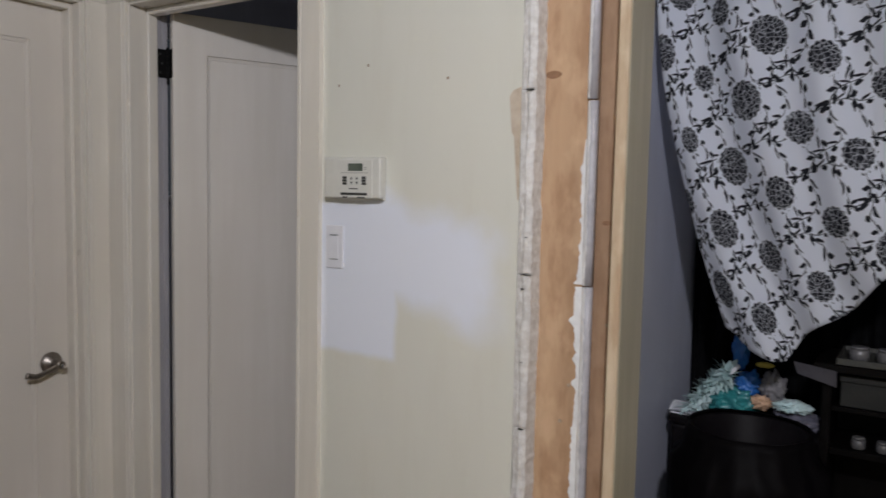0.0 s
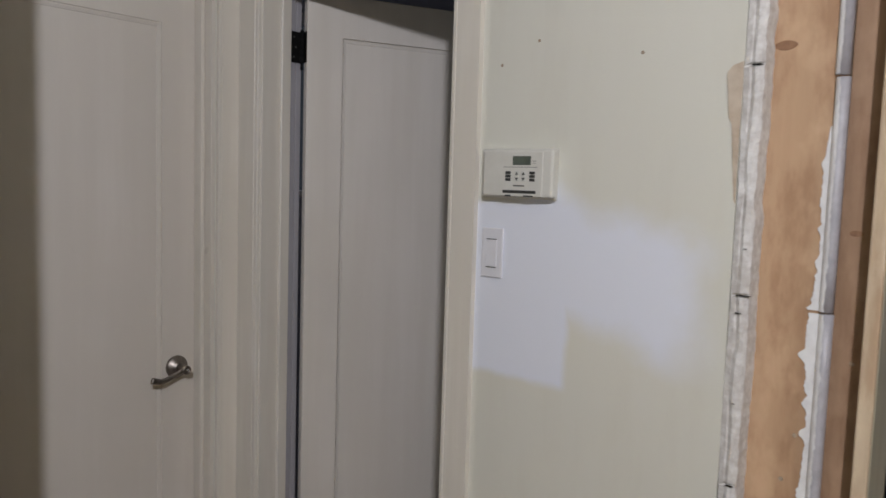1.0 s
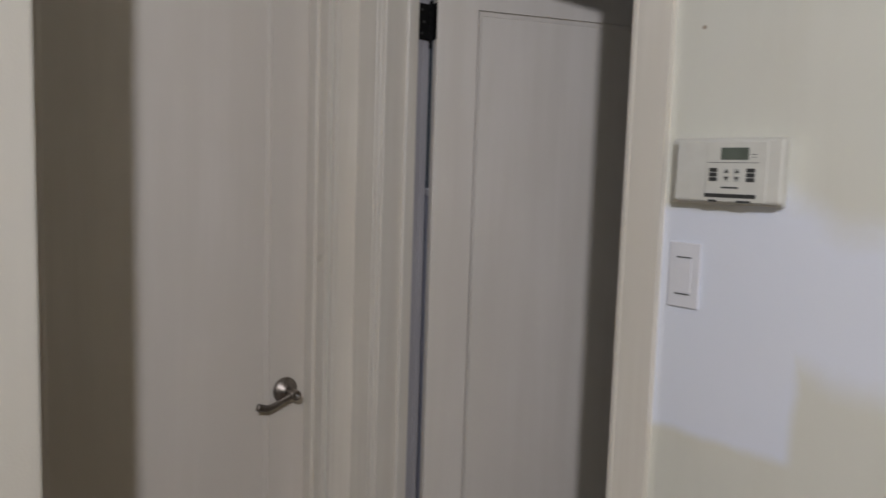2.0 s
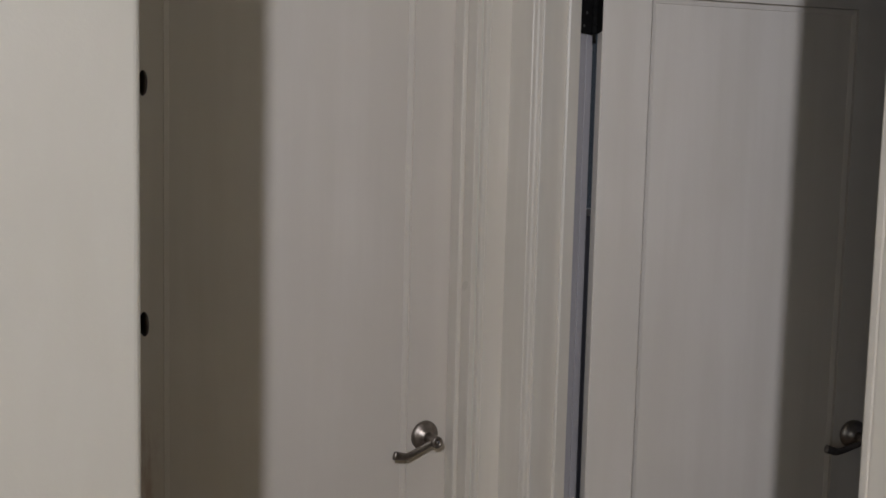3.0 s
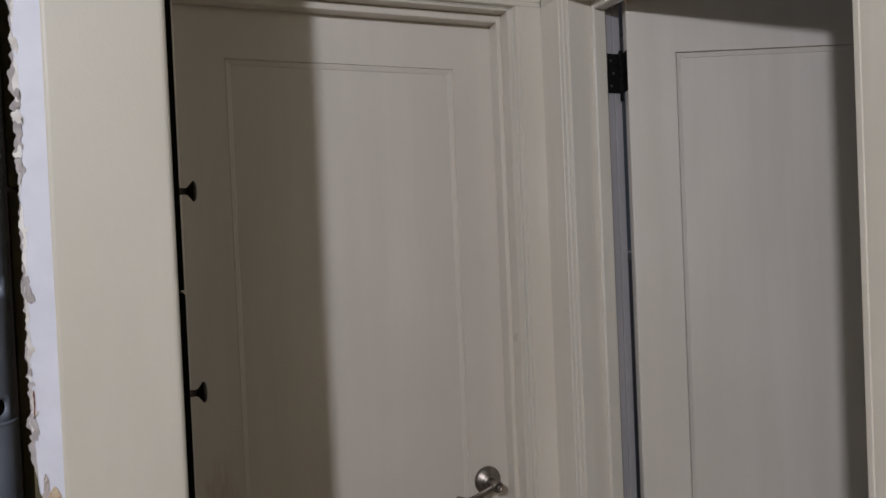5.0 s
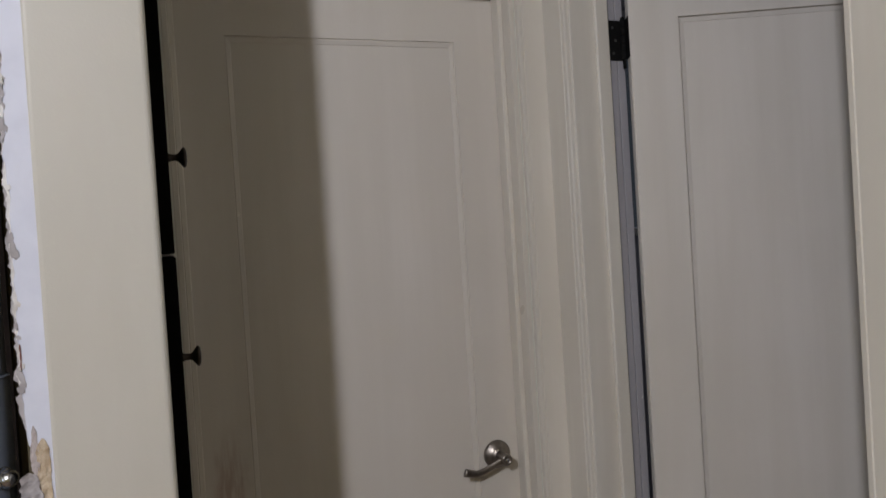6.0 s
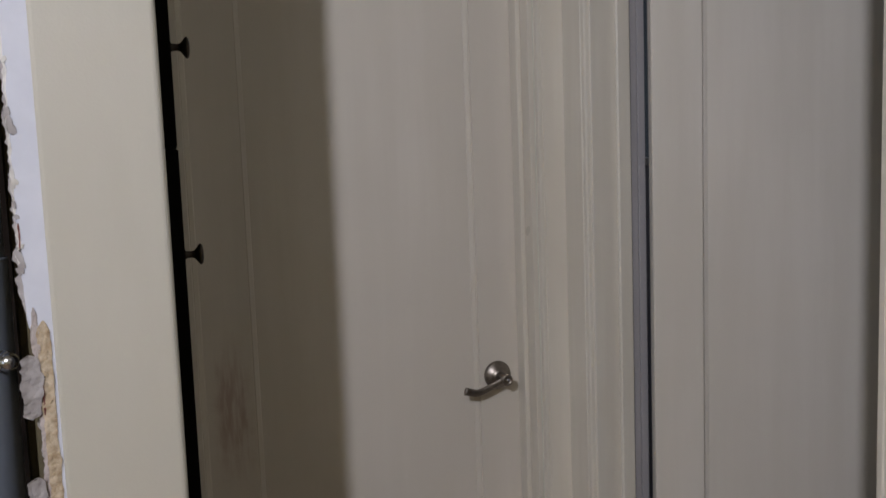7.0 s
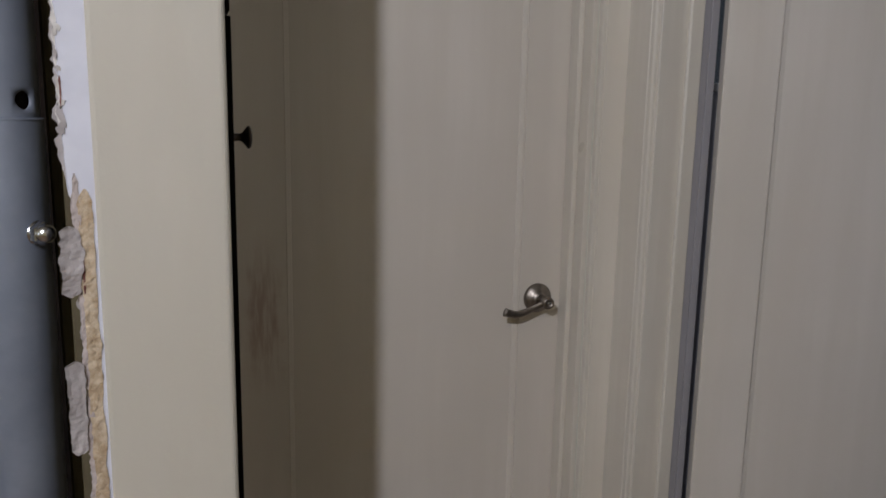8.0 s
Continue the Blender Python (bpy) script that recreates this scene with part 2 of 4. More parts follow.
PRIMER = mottled("bluish_white_primer", (0.74, 0.76, 0.86), (0.68, 0.70, 0.80), 25, 0.75, 0.0, 0.2)
PAPERPINK = mottled("pinkish_gypsum", (0.56, 0.50, 0.49), (0.42, 0.36, 0.35), 90, 0.95, 0.0, 0.6)
RUSTRED = mottled("rust_red_paper", (0.22, 0.075, 0.06), (0.12, 0.04, 0.035), 90, 0.9)
PAPERGREY = mottled("grey_torn_paper", (0.50, 0.47, 0.48), (0.36, 0.33, 0.33), 60, 0.9)
PAPERTAN = mottled("tan_torn_paper", (0.64, 0.54, 0.41), (0.42, 0.31, 0.20), 110, 0.9, 0.0, 0.8, 0.004)
BEADMETAL = mottled("galvanised_bead", (0.50, 0.49, 0.52), (0.40, 0.39, 0.415), 50, 0.5, 0.15, 0.2)
POST = mottled("blue_grey_post_paint", (0.215, 0.245, 0.305), (0.18, 0.205, 0.26), 22, 0.38, 0.1, 0.15)
CHROME = mottled("bright_zinc", (0.75, 0.75, 0.76), (0.55, 0.55, 0.57), 60, 0.16, 1.0, 0.1)
NICKEL = mottled("satin_nickel", (0.34, 0.305, 0.275), (0.26, 0.23, 0.205), 90, 0.36, 1.0, 0.08)
BRONZE = mottled("dark_bronze", (0.085, 0.07, 0.06), (0.05, 0.042, 0.036), 60, 0.35, 0.8, 0.1)
BLACKIRON = mottled("black_hinge_metal", (0.006, 0.006, 0.006), (0.009, 0.009, 0.009), 60, 0.75, 0.0, 0.1)
# hinge rebate: the bedroom daylight's dim lilac tint is put into this colour
JAMBTINT = painted("shaded_jamb_white", (0.38, 0.372, 0.40), (0.31, 0.30, 0.32), 0.5, 0.4)
PLASTIC = mottled("ivory_plastic", (0.66, 0.65, 0.60), (0.62, 0.61, 0.56), 40, 0.42, 0.0, 0.05)
WHITEPLASTIC = mottled("white_plastic", (0.76, 0.76, 0.80), (0.73, 0.73, 0.77), 40, 0.4, 0.0, 0.05)
LCD = mottled("grey_green_display", (0.115, 0.135, 0.11), (0.09, 0.105, 0.085), 40, 0.15, 0.0, 0.02)
DARKKEY = mottled("dark_grey_key", (0.05, 0.05, 0.048), (0.035, 0.035, 0.033), 80, 0.5)
PALEKEY = mottled("pale_key", (0.60, 0.60, 0.56), (0.55, 0.55, 0.51), 80, 0.5)
NAILHOLE = mottled("rusty_nail_hole", (0.46, 0.38, 0.29), (0.26, 0.19, 0.13), 220, 0.9)
CLOTH = curtain_cloth()
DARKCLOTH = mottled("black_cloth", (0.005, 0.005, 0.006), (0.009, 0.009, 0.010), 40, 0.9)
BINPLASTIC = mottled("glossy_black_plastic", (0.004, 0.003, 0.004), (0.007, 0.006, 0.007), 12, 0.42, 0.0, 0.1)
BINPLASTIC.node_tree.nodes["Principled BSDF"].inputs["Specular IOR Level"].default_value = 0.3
MINT = mottled("mint_plush", (0.58, 0.70, 0.71), (0.42, 0.58, 0.58), 35, 0.9)
TEAL = mottled("teal_film", (0.03, 0.24, 0.24), (0.02, 0.14, 0.16), 25, 0.3)
BLUE = mottled("blue_film", (0.02, 0.15, 0.48), (0.015, 0.09, 0.30), 25, 0.35)
LILAC = mottled("lilac_grey_cloth", (0.13, 0.125, 0.16), (0.08, 0.08, 0.11), 25, 0.8)
# box card darkened: the closet's shade is put into its colour
DIMCARD = mottled("shaded_box_card", (0.010, 0.010, 0.008), (0.006, 0.006, 0.005), 25, 0.7)
PEACH = mottled("peach_paper", (0.55, 0.36, 0.24), (0.42, 0.26, 0.17), 25, 0.7)
YELLOW = mottled("yellow_card", (0.50, 0.40, 0.06), (0.4, 0.3, 0.05), 25, 0.6)
DIMTISSUE = mottled("grey_thin_film", (0.20, 0.19, 0.20), (0.12, 0.115, 0.12), 30, 0.5)
# tray, card and white jars: dim closet shade put into their colours
TRAYGREY = mottled("shaded_olive_plastic", (0.042, 0.042, 0.036), (0.028, 0.028, 0.024), 30, 0.5)
CARDGREY = mottled("shaded_grey_card", (0.052, 0.048, 0.057), (0.034, 0.032, 0.037), 30, 0.8)
SHADEGLAZE = mottled("shaded_white_ceramic", (0.12, 0.115, 0.118), (0.08, 0.078, 0.08), 25, 0.3)
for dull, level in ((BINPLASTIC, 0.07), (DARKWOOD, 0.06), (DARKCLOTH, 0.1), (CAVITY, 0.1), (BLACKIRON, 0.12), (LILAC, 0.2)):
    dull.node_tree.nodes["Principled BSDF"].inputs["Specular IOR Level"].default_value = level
LAMPGLASS = Nodes("lit_opal_glass")
LAMPGLASS.plug(LAMPGLASS.bsdf, "Base Color", rgb(0.8, 0.8, 0.78))
LAMPGLASS.plug(LAMPGLASS.bsdf, "Emission Color", rgb(1.0, 0.93, 0.85))
LAMPGLASS.plug(LAMPGLASS.bsdf, "Emission Strength", 4.0)
LAMPGLASS = LAMPGLASS.mat
PANE = Nodes("window_glass")
PANE.plug(PANE.bsdf, "Transmission Weight", 1.0)
PANE.plug(PANE.bsdf, "Roughness", 0.02)
PANE = PANE.mat


# ---- mesh helpers ----
def thing(name, at=(0, 0, 0), label="", category="", group="", kind=""):
    ob = new(name)
    ob.location = at
    ob.empty_display_size = 0.1
    return tagged(ob, label, category, group, kind)


def part(name, bm, material, parent=None, label="", smooth=False):
    """Links a bmesh, drawn in world metres, as one mesh object under a thing or a part."""
    bmesh.ops.recalc_face_normals(bm, faces=bm.faces)
    me = bpy.data.meshes.new(name)
    if parent is not None:
        shift = Vector()
        up = parent
        while up is not None:
            shift += up.location
            up = up.parent
        bmesh.ops.translate(bm, verts=bm.verts, vec=-shift)
    bm.to_mesh(me)
    bm.free()
    me.materials.append(material)
    if smooth:
        for f in me.polygons:
            f.use_smooth = True
    ob = new(name, me)
    ob.parent = parent
    if label:
        ob["label"] = label
    return ob


def box(x0, x1, y0, y1, z0, z1, bevel=0.0, segments=1, bm=None):
    own = bmesh.new()
    bmesh.ops.create_cube(own, size=1.0)
    for v in own.verts:
        v.co = (x0 + (x1 - x0) * (v.co.x + 0.5), y0 + (y1 - y0) * (v.co.y + 0.5), z0 + (z1 - z0) * (v.co.z + 0.5))
    if bevel:
        bmesh.ops.bevel(own, geom=own.edges[:], offset=bevel, segments=segments, affect="EDGES", profile=0.5)
    if bm is None:
        return own
    me = bpy.data.meshes.new("tmp")
    own.to_mesh(me)
    own.free()
    bm.from_mesh(me)
    bpy.data.meshes.remove(me)
    return bm


def lathe(profile, m, steps=32):
    """Turns (radius, height) pairs round the z axis of the pose m."""
    bm = bmesh.new()
    rings = [[bm.verts.new(m @ Vector((r * math.cos(k), r * math.sin(k), h))) for k in (2 * math.pi * i / steps for i in range(steps))] for r, h in profile]
    for a, b in zip(rings, rings[1:]):
        for i in range(steps):
            bm.faces.new((a[i], a[(i + 1) % steps], b[(i + 1) % steps], b[i]))
    bm.faces.new(rings[0])
    bm.faces.new(rings[-1])
    return bm


def sweep(points, radii, steps=12, flat=1.0):
    """A tube through points; flat squashes it across its own normal."""
    bm = bmesh.new()
    rings = []
    points = [Vector(p) for p in points]
    for i, p in enumerate(points):
        ahead = (points[min(i + 1, len(points) - 1)] - points[max(i - 1, 0)]).normalized()
        side = ahead.cross(Vector((1, 0, 0)))
        side = side.normalized() if side.length > 1e-4 else Vector((0, 1, 0))
        up = side.cross(ahead)
        r = radii[i] if isinstance(radii, (list, tuple)) else radii
        rings.append([bm.verts.new(p + side * (r * math.cos(k)) + up * (r * flat * math.sin(k))) for k in (2 * math.pi * j / steps for j in range(steps))])
    for a, b in zip(rings, rings[1:]):
        for i in range(steps):
            bm.faces.new((a[i], a[(i + 1) % steps], b[(i + 1) % steps], b[i]))
    bm.faces.new(rings[0])
    bm.faces.new(rings[-1])
    return bm


def extrude_outline(outline, place, depth):
    """A flat outline (a, b) raised by depth; place(a, b, d) gives the point."""
    bm = bmesh.new()
    front = [bm.verts.new(place(a, b, depth)) for a, b in outline]
    back = [bm.verts.new(place(a, b, 0.0)) for a, b in outline]
    bm.faces.new(front)
    bm.faces.new(back[::-1])
    for i in range(len(outline)):
        k = (i + 1) % len(outline)
        bm.faces.new((front[i], back[i], back[k], front[k]))
    bmesh.ops.triangulate(bm, faces=[f for f in bm.faces if len(f.verts) > 4])
    return bm


def profile_bar(profile, start, end, out, across):
    """A moulding: profile pairs (across, out) drawn from start to end."""
    bm = bmesh.new()
    start, end, out, across = Vector(start), Vector(end), Vector(out), Vector(across)
    rings = [[bm.verts.new(p + across * a + out * o) for a, o in profile] for p in (start, end)]
    for i in range(len(profile)):
        k = (i + 1) % len(profile)
        bm.faces.new((rings[0][i], rings[0][k], rings[1][k], rings[1][i]))
    bm.faces.new(rings[0])
    bm.faces.new(rings[1][::-1])
    return bm


def structure(name, bm, material, label, category, parent=None):
    return tagged(part(name, bm, material, parent), label, category, kind="structure")


# ---- the shell of the place ----
CEIL = 2.50
WEST, NORTH = -2.10, 1.488          # hall faces of the two door walls
structure("floor", box(-2.6, 3.0, -2.7, 3.6, -0.12, 0.0), FLOORWOOD, "unseen brown wooden floor, darkened to cut bounced light", "floor")
structure("ceiling", box(-2.6, 3.0, -2.7, 3.6, CEIL, CEIL + 0.12), CEILING, "unseen ceiling, dark beige to weaken bounced light", "ceiling")

bm = box(-2.215, WEST, 0.0, 0.645, 0, CEIL)
box(-2.215, WEST, 1.405, 1.60, 0, CEIL, bm=bm)
box(-2.215, WEST, 0.645, 1.405, 2.035, CEIL, bm=bm)
structure("wall_west", bm, CREAM, "cream painted wall round the closed door", "wall")

bm = box(WEST, -1.995, NORTH, 1.603, 0, CEIL)
box(-1.283, -0.6535, NORTH, 1.603, 0, CEIL, bm=bm)
box(-1.995, -1.283, NORTH, 1.603, 2.035, CEIL, bm=bm)
box(-0.655, -0.4475, 1.56, 1.603, 0, CEIL, bm=bm)
box(-0.4475, -0.38, NORTH, 1.603, 2.12, CEIL, bm=bm)
box(-0.38, 1.0, NORTH, 1.603, 2.12, CEIL, bm=bm)
box(1.0, 2.9, NORTH, 1.603, 0, CEIL, bm=bm)
structure("wall_north", bm, CREAM, "cream wall with white filler patches round the switch", "wall")

bm = box(-1.6, 2.9, -2.6, -2.5, 0, 0.95)
box(-1.6, 2.9, -2.6, -2.5, 2.05, CEIL, bm=bm)
box(-1.6, -0.25, -2.6, -2.5, 0.95, 2.05, bm=bm)
box(1.05, 2.9, -2.6, -2.5, 0.95, 2.05, bm=bm)
structure("wall_south", bm, TAN, "unseen tan wall with the added window, warms bounced light", "wall")
structure("wall_east", box(2.9, 3.0, -2.6, 3.6, 0, CEIL), TAN, "unseen living room wall, tan to warm the bounced light", "wall")
structure("wall_west_living", box(-1.66, -1.54, -2.5, 0.26, 0, CEIL), TAN, "unseen living room wall, tan to warm the bounced light", "wall")

# unseen window added round the fill lamp
window = thing("window_1", (0.4, -2.55, 0.95), "unseen white framed window, added to go with the fill lamp", "window", kind="structure")
bm = box(-0.25, 1.05, -2.58, -2.52, 0.95, 1.0)
box(-0.25, 1.05, -2.58, -2.52, 2.0, 2.05, bm=bm)
for x0, x1 in ((-0.25, -0.2), (0.375, 0.425), (1.0, 1.05)):
    box(x0, x1, -2.58, -2.52, 1.0, 2.0, bm=bm)
part("window_frame", bm, WHITEPLASTIC, window)
pane = part("pane", box(-0.2, 1.0, -2.552, -2.546, 1.0, 2.0), PANE, window)
pane.visible_shadow = False

# room behind the ajar door and closet behind the curtain
for name, dims in (("wall_bedroom_north", (-2.6, -0.62, 3.4, 3.5)), ("wall_between_rooms", (-0.62, -0.54, 1.603, 3.4)),
                   ("wall_closet_north", (-0.54, 1.1, 2.95, 3.05)), ("wall_closet_east", (1.0, 1.1, 1.603, 2.95))):
    structure(name, box(*dims, 0, CEIL), GREY, "blue-grey painted wall of a room behind", "wall")
bm = box(-2.6, -2.5, 1.603, 3.4, 0, 1.42)
box(-2.6, -2.5, 1.603, 3.4, 2.12, CEIL, bm=bm)
box(-2.6, -2.5, 1.603, 1.85, 1.42, 2.12, bm=bm)
box(-2.6, -2.5, 2.85, 3.4, 1.42, 2.12, bm=bm)
structure("wall_bedroom_west", bm, GREY, "blue-grey painted bedroom wall with a window", "wall")
window = thing("window_2", (-2.55, 2.35, 1.42), "white framed bedroom window letting in dim daylight", "window", kind="structure")
part("window_sill", box(-2.6, -2.48, 1.84, 2.86, 1.4205, 1.445, 0.003), WHITEPLASTIC, window)
bm = box(-2.58, -2.53, 1.8505, 1.89, 1.4455, 2.1195)
box(-2.58, -2.53, 2.81, 2.8495, 1.4455, 2.1195, bm=bm)
box(-2.58, -2.53, 1.89, 2.81, 2.08, 2.1195, bm=bm)
box(-2.58, -2.53, 2.335, 2.365, 1.4455, 2.08, bm=bm)
part("window_frame", bm, WHITEPLASTIC, window)
pane = part("pane", box(-2.558, -2.552, 1.89, 2.81, 1.4455, 2.08), PANE, window)
pane.visible_shadow = False
structure("wall_west_outer", box(-2.5, -2.4, -0.1, 1.603, 0, CEIL), GREY, "plain wall of the space behind the closed door", "wall")


# ---- doors and frames ----
CASING = [(0.0, 0.0), (0.0, 0.0095), (0.0025, 0.0125), (0.010, 0.0131), (0.0112, 0.0112), (0.0128, 0.0112), (0.0142, 0.0131), (0.04, 0.0138), (0.073, 0.0142), (0.073, 0.0)]


def casing_profile(width):
    return [(a * width / 0.073, o) for a, o in CASING]


def door_leaf(w, h, thick, stile, rail_top, rail_low, slot=()):
    """A leaf in its own frame: hinge edge at x=0, front face at y=0 towards -y, with one long moulded panel on both sides."""
    bm = bmesh.new()

    def rect(inset, y):
        x0, x1, z0, z1 = stile + inset, w - stile - inset, rail_low + inset, h - rail_top - inset
        return [bm.verts.new((x, y, z)) for x, z in ((x0, z0), (x1, z0), (x1, z1), (x0, z1))]

    def ring(a, b):
        for i in range(4):
            k = (i + 1) % 4
            bm.faces.new((a[i], a[k], b[k], b[i]))

    outers = []
    for sgn, y in ((1, 0.0), (-1, thick)):
        e = 0.0025
        edge = [bm.verts.new((x, y + sgn * e, z)) for x, z in ((0, 0), (w, 0), (w, h), (0, h))]
        outer = [bm.verts.new((x, y, z)) for x, z in ((e, e), (w - e, e), (w - e, h - e), (e, h - e))]
        loops = [outer] + [rect(i, y + sgn * d) for i, d in ((0.0, 0.0), *slot, (0.0033, 0.0030), (0.012, 0.0054), (0.0128, 0.0072))]
        ring(edge, outer)
        for a, b in zip(loops, loops[1:]):
            ring(a, b)
        bm.faces.new(loops[-1])
        outers.append(edge)
    ring(outers[0], outers[1])
    bmesh.ops.remove_doubles(bm, verts=bm.verts, dist=1e-6)
    return bm


def lever_handle(parent, m):
    """Lever set in its own frame (x along the door to the free end, y out of the door): rosette, neck, wave lever and button."""
    turn = m @ pose(0, 0, 0, -90)
    part("rosette", lathe([(0.0335, 0.0), (0.0335, 0.004), (0.031, 0.008), (0.024, 0.012), (0.017, 0.016), (0.0145, 0.020)], turn, 40), NICKEL, parent, smooth=True)
    part("neck", lathe([(0.0125, 0.012), (0.0105, 0.03), (0.0118, 0.038), (0.0128, 0.042), (0.0132, 0.058), (0.0122, 0.0605), (0.0085, 0.061), (0.0080, 0.0598), (0.002, 0.0598)], turn, 32), NICKEL, parent, smooth=True)
    part("button", lathe([(0.0050, 0.0595), (0.0050, 0.0622), (0.0038, 0.0632), (0.0012, 0.0632)], turn, 16), CHROME, parent, "small bright privacy button", smooth=True)
    pts, rad = [], []
    for i in range(25):
        k = i / 24
        drop = -0.0245 * math.sin(min(1.0, k * 1.28) * math.pi / 2) ** 1.25 + 0.010 * max(0.0, k - 0.70) / 0.30
        pts.append(m @ Vector((-0.002 - 0.100 * k, 0.051 - 0.006 * math.sin(k * math.pi), drop)))
        rad.append(0.0072 + 0.0022 * k * k)
    part("lever", sweep(pts, rad, 16, 0.52), NICKEL, parent, smooth=True)


# closed door in the west wall; its panels face the hall (+x)
closed = thing("door_1", (-2.171, 0.662, 0.012), "closed off-white panel door with a satin nickel lever", "door", kind="structure")
bm = door_leaf(0.726, 2.012, 0.035, 0.105, 0.118, 0.24, ((0.0005, 0.0042), (0.0018, 0.0042)))
bmesh.ops.transform(bm, matrix=Matrix.Translation((-2.171, 0.662, 0.012)) @ pose(0, 0, 0, 0, 0, 90), verts=bm.verts)
part("door_leaf", bm, DOOR, closed)
handle = thing("door_handle", (0, 0, 0))
handle.parent = closed
lever_handle(handle, Matrix(((0, 1, 0, -2.171), (1, 0, 0, 1.327), (0, 0, 1, 0.935), (0, 0, 0, 1))))

frame_a = thing("door_frame_1", (WEST, 1.03, 0), "off-white door frame with moulded casing", "door frame", kind="structure")
for name, y0, y1 in (("jamb", 0.645, 0.657), ("jamb", 1.393, 1.405)):
    part(name, box(-2.215, WEST + 0.002, y0, y1, 0, 2.033, 0.0015), TRIM, frame_a)
part("head_jamb", box(-2.215, WEST + 0.002, 0.657, 1.393, 2.028, 2.034, 0.0015), TRIM, frame_a)
for y0, y1 in ((0.657, 0.669), (1.381, 1.393)):
    part("stop", box(-2.169, -2.132, y0, y1, 0, 2.028, 0.002), TRIM, frame_a)
part("stop", box(-2.169, -2.132, 0.669, 1.381, 2.010, 2.028, 0.002), TRIM, frame_a)
prof = casing_profile(0.0645)
part("casing", profile_bar(prof, (WEST, 1.409, 0), (WEST, 1.409, 2.038), (1, 0, 0), (0, 1, 0)), TRIM, frame_a)
part("casing", profile_bar(prof, (WEST, 0.641, 0), (WEST, 0.641, 2.038), (1, 0, 0), (0, -1, 0)), TRIM, frame_a)
part("head_casing", profile_bar(prof, (WEST, 0.575, 2.038), (WEST, 1.4735, 2.038), (1, 0, 0), (0, 0, 1)), TRIM, frame_a)

# ajar door in the north wall, swung away into the dark room
OPEN = 66.5
PIN = (-1.981, 1.6165)
ajar = thing("door_2", (PIN[0], PIN[1], 0.012), "off-white panel door standing ajar on black hinges", "door", kind="structure")
leaf_m = Matrix.Translation((PIN[0], PIN[1], 0.012)) @ pose(0, 0, 0, 0, 0, OPEN) @ Matrix.Translation((0.0055, -0.038, 0))
bm = door_leaf(0.692, 2.0145, 0.035, 0.106, 0.1225, 0.24, ((0.0003, 0.0085), (0.0032, 0.0085)))
bmesh.ops.transform(bm, matrix=leaf_m, verts=bm.verts)
part("door_leaf", bm, DOOR, ajar)
handle = thing("door_handle", (0, 0, 0))
handle.parent = ajar
lever_handle(handle, leaf_m @ Matrix(((1, 0, 0, 0.636), (0, -1, 0, 0.0), (0, 0, 1, 0.936), (0, 0, 0, 1))))
for z0 in (1.826, 0.2):
    hinge = part("hinge", box(-1.9892, -1.9868, 1.583, 1.6165, z0, z0 + 0.089, 0.0008), BLACKIRON, ajar, "black steel butt hinge")
    axis_x, axis_y = PIN[0] + 0.004, PIN[1] - 0.0035
    for k in range(5):
        part("knuckle", lathe([(0.0058, 0.0), (0.0063, 0.0006), (0.0063, 0.0166), (0.0058, 0.0172)], pose(axis_x, axis_y, z0 + 0.0178 * k), 18), BLACKIRON, hinge, smooth=True)
    part("finial", lathe([(0.0045, 0.0), (0.0052, 0.002), (0.004, 0.005), (0.0015, 0.0065)], pose(axis_x, axis_y, z0 + 0.089), 14), BLACKIRON, hinge, smooth=True)
    for k in range(3):
        part("screw", lathe([(0.0035, 0.0), (0.0032, 0.0006), (0.0008, 0.0006)], pose(-1.9868, 1.592 + 0.007 * (k % 2), z0 + 0.016 + 0.0285 * k, 0, 90), 10), DARKKEY, hinge)
    bm = box(-0.0012, 0.0012, 0.003, 0.036, z0 - 0.012, z0 + 0.077, 0.0006)
    bmesh.ops.transform(bm, matrix=leaf_m, verts=bm.verts)
    part("hinge_leaf", bm, BLACKIRON, hinge)
    part("pin", lathe([(0.004, 0.0), (0.004, 0.02)], pose(PIN[0] + 0.004, PIN[1] - 0.0035, z0 - 0.02), 12), BLACKIRON, hinge, smooth=True)

frame_b = thing("door_frame_2", (-1.64, NORTH, 0), "off-white door frame with moulded casing and stop", "door frame", kind="structure")
part("jamb", box(-1.999, -1.990, NORTH - 0.002, 1.56, 0, 2.033, 0.0015), TRIM, frame_b)
part("rebate", box(-1.999, -1.990, 1.5605, 1.6015, 0, 2.033, 0.001), JAMBTINT, frame_b, "hinge rebate of the jamb, dim daylight tint in its colour")
part("rebate", box(-1.999, -1.990, 1.6035, 1.622, 0, 2.033, 0.001), JAMBTINT, frame_b, "hinge rebate of the jamb, dim daylight tint in its colour")
part("jamb", box(-1.288, -1.279, NORTH - 0.002, 1.615, 0, 2.033, 0.0015), TRIM, frame_b)
part("head_jamb", box(-1.990, -1.288, NORTH - 0.002, 1.615, 2.028, 2.034, 0.0015), TRIM, frame_b)
part("stop", box(-1.990, -1.979, 1.545, 1.579, 0, 2.028, 0.003), TRIM, frame_b)
part("stop", box(-1.299, -1.288, 1.545, 1.579, 0, 2.028, 0.003), TRIM, frame_b)
part("stop", box(-1.979, -1.299, 1.545, 1.579, 2.010, 2.028, 0.003), TRIM, frame_b)
part("casing", profile_bar(casing_profile(0.0905), (-1.996, NORTH, 0), (-1.996, NORTH, 2.038), (0, -1, 0), (-1, 0, 0)), TRIM, frame_b)
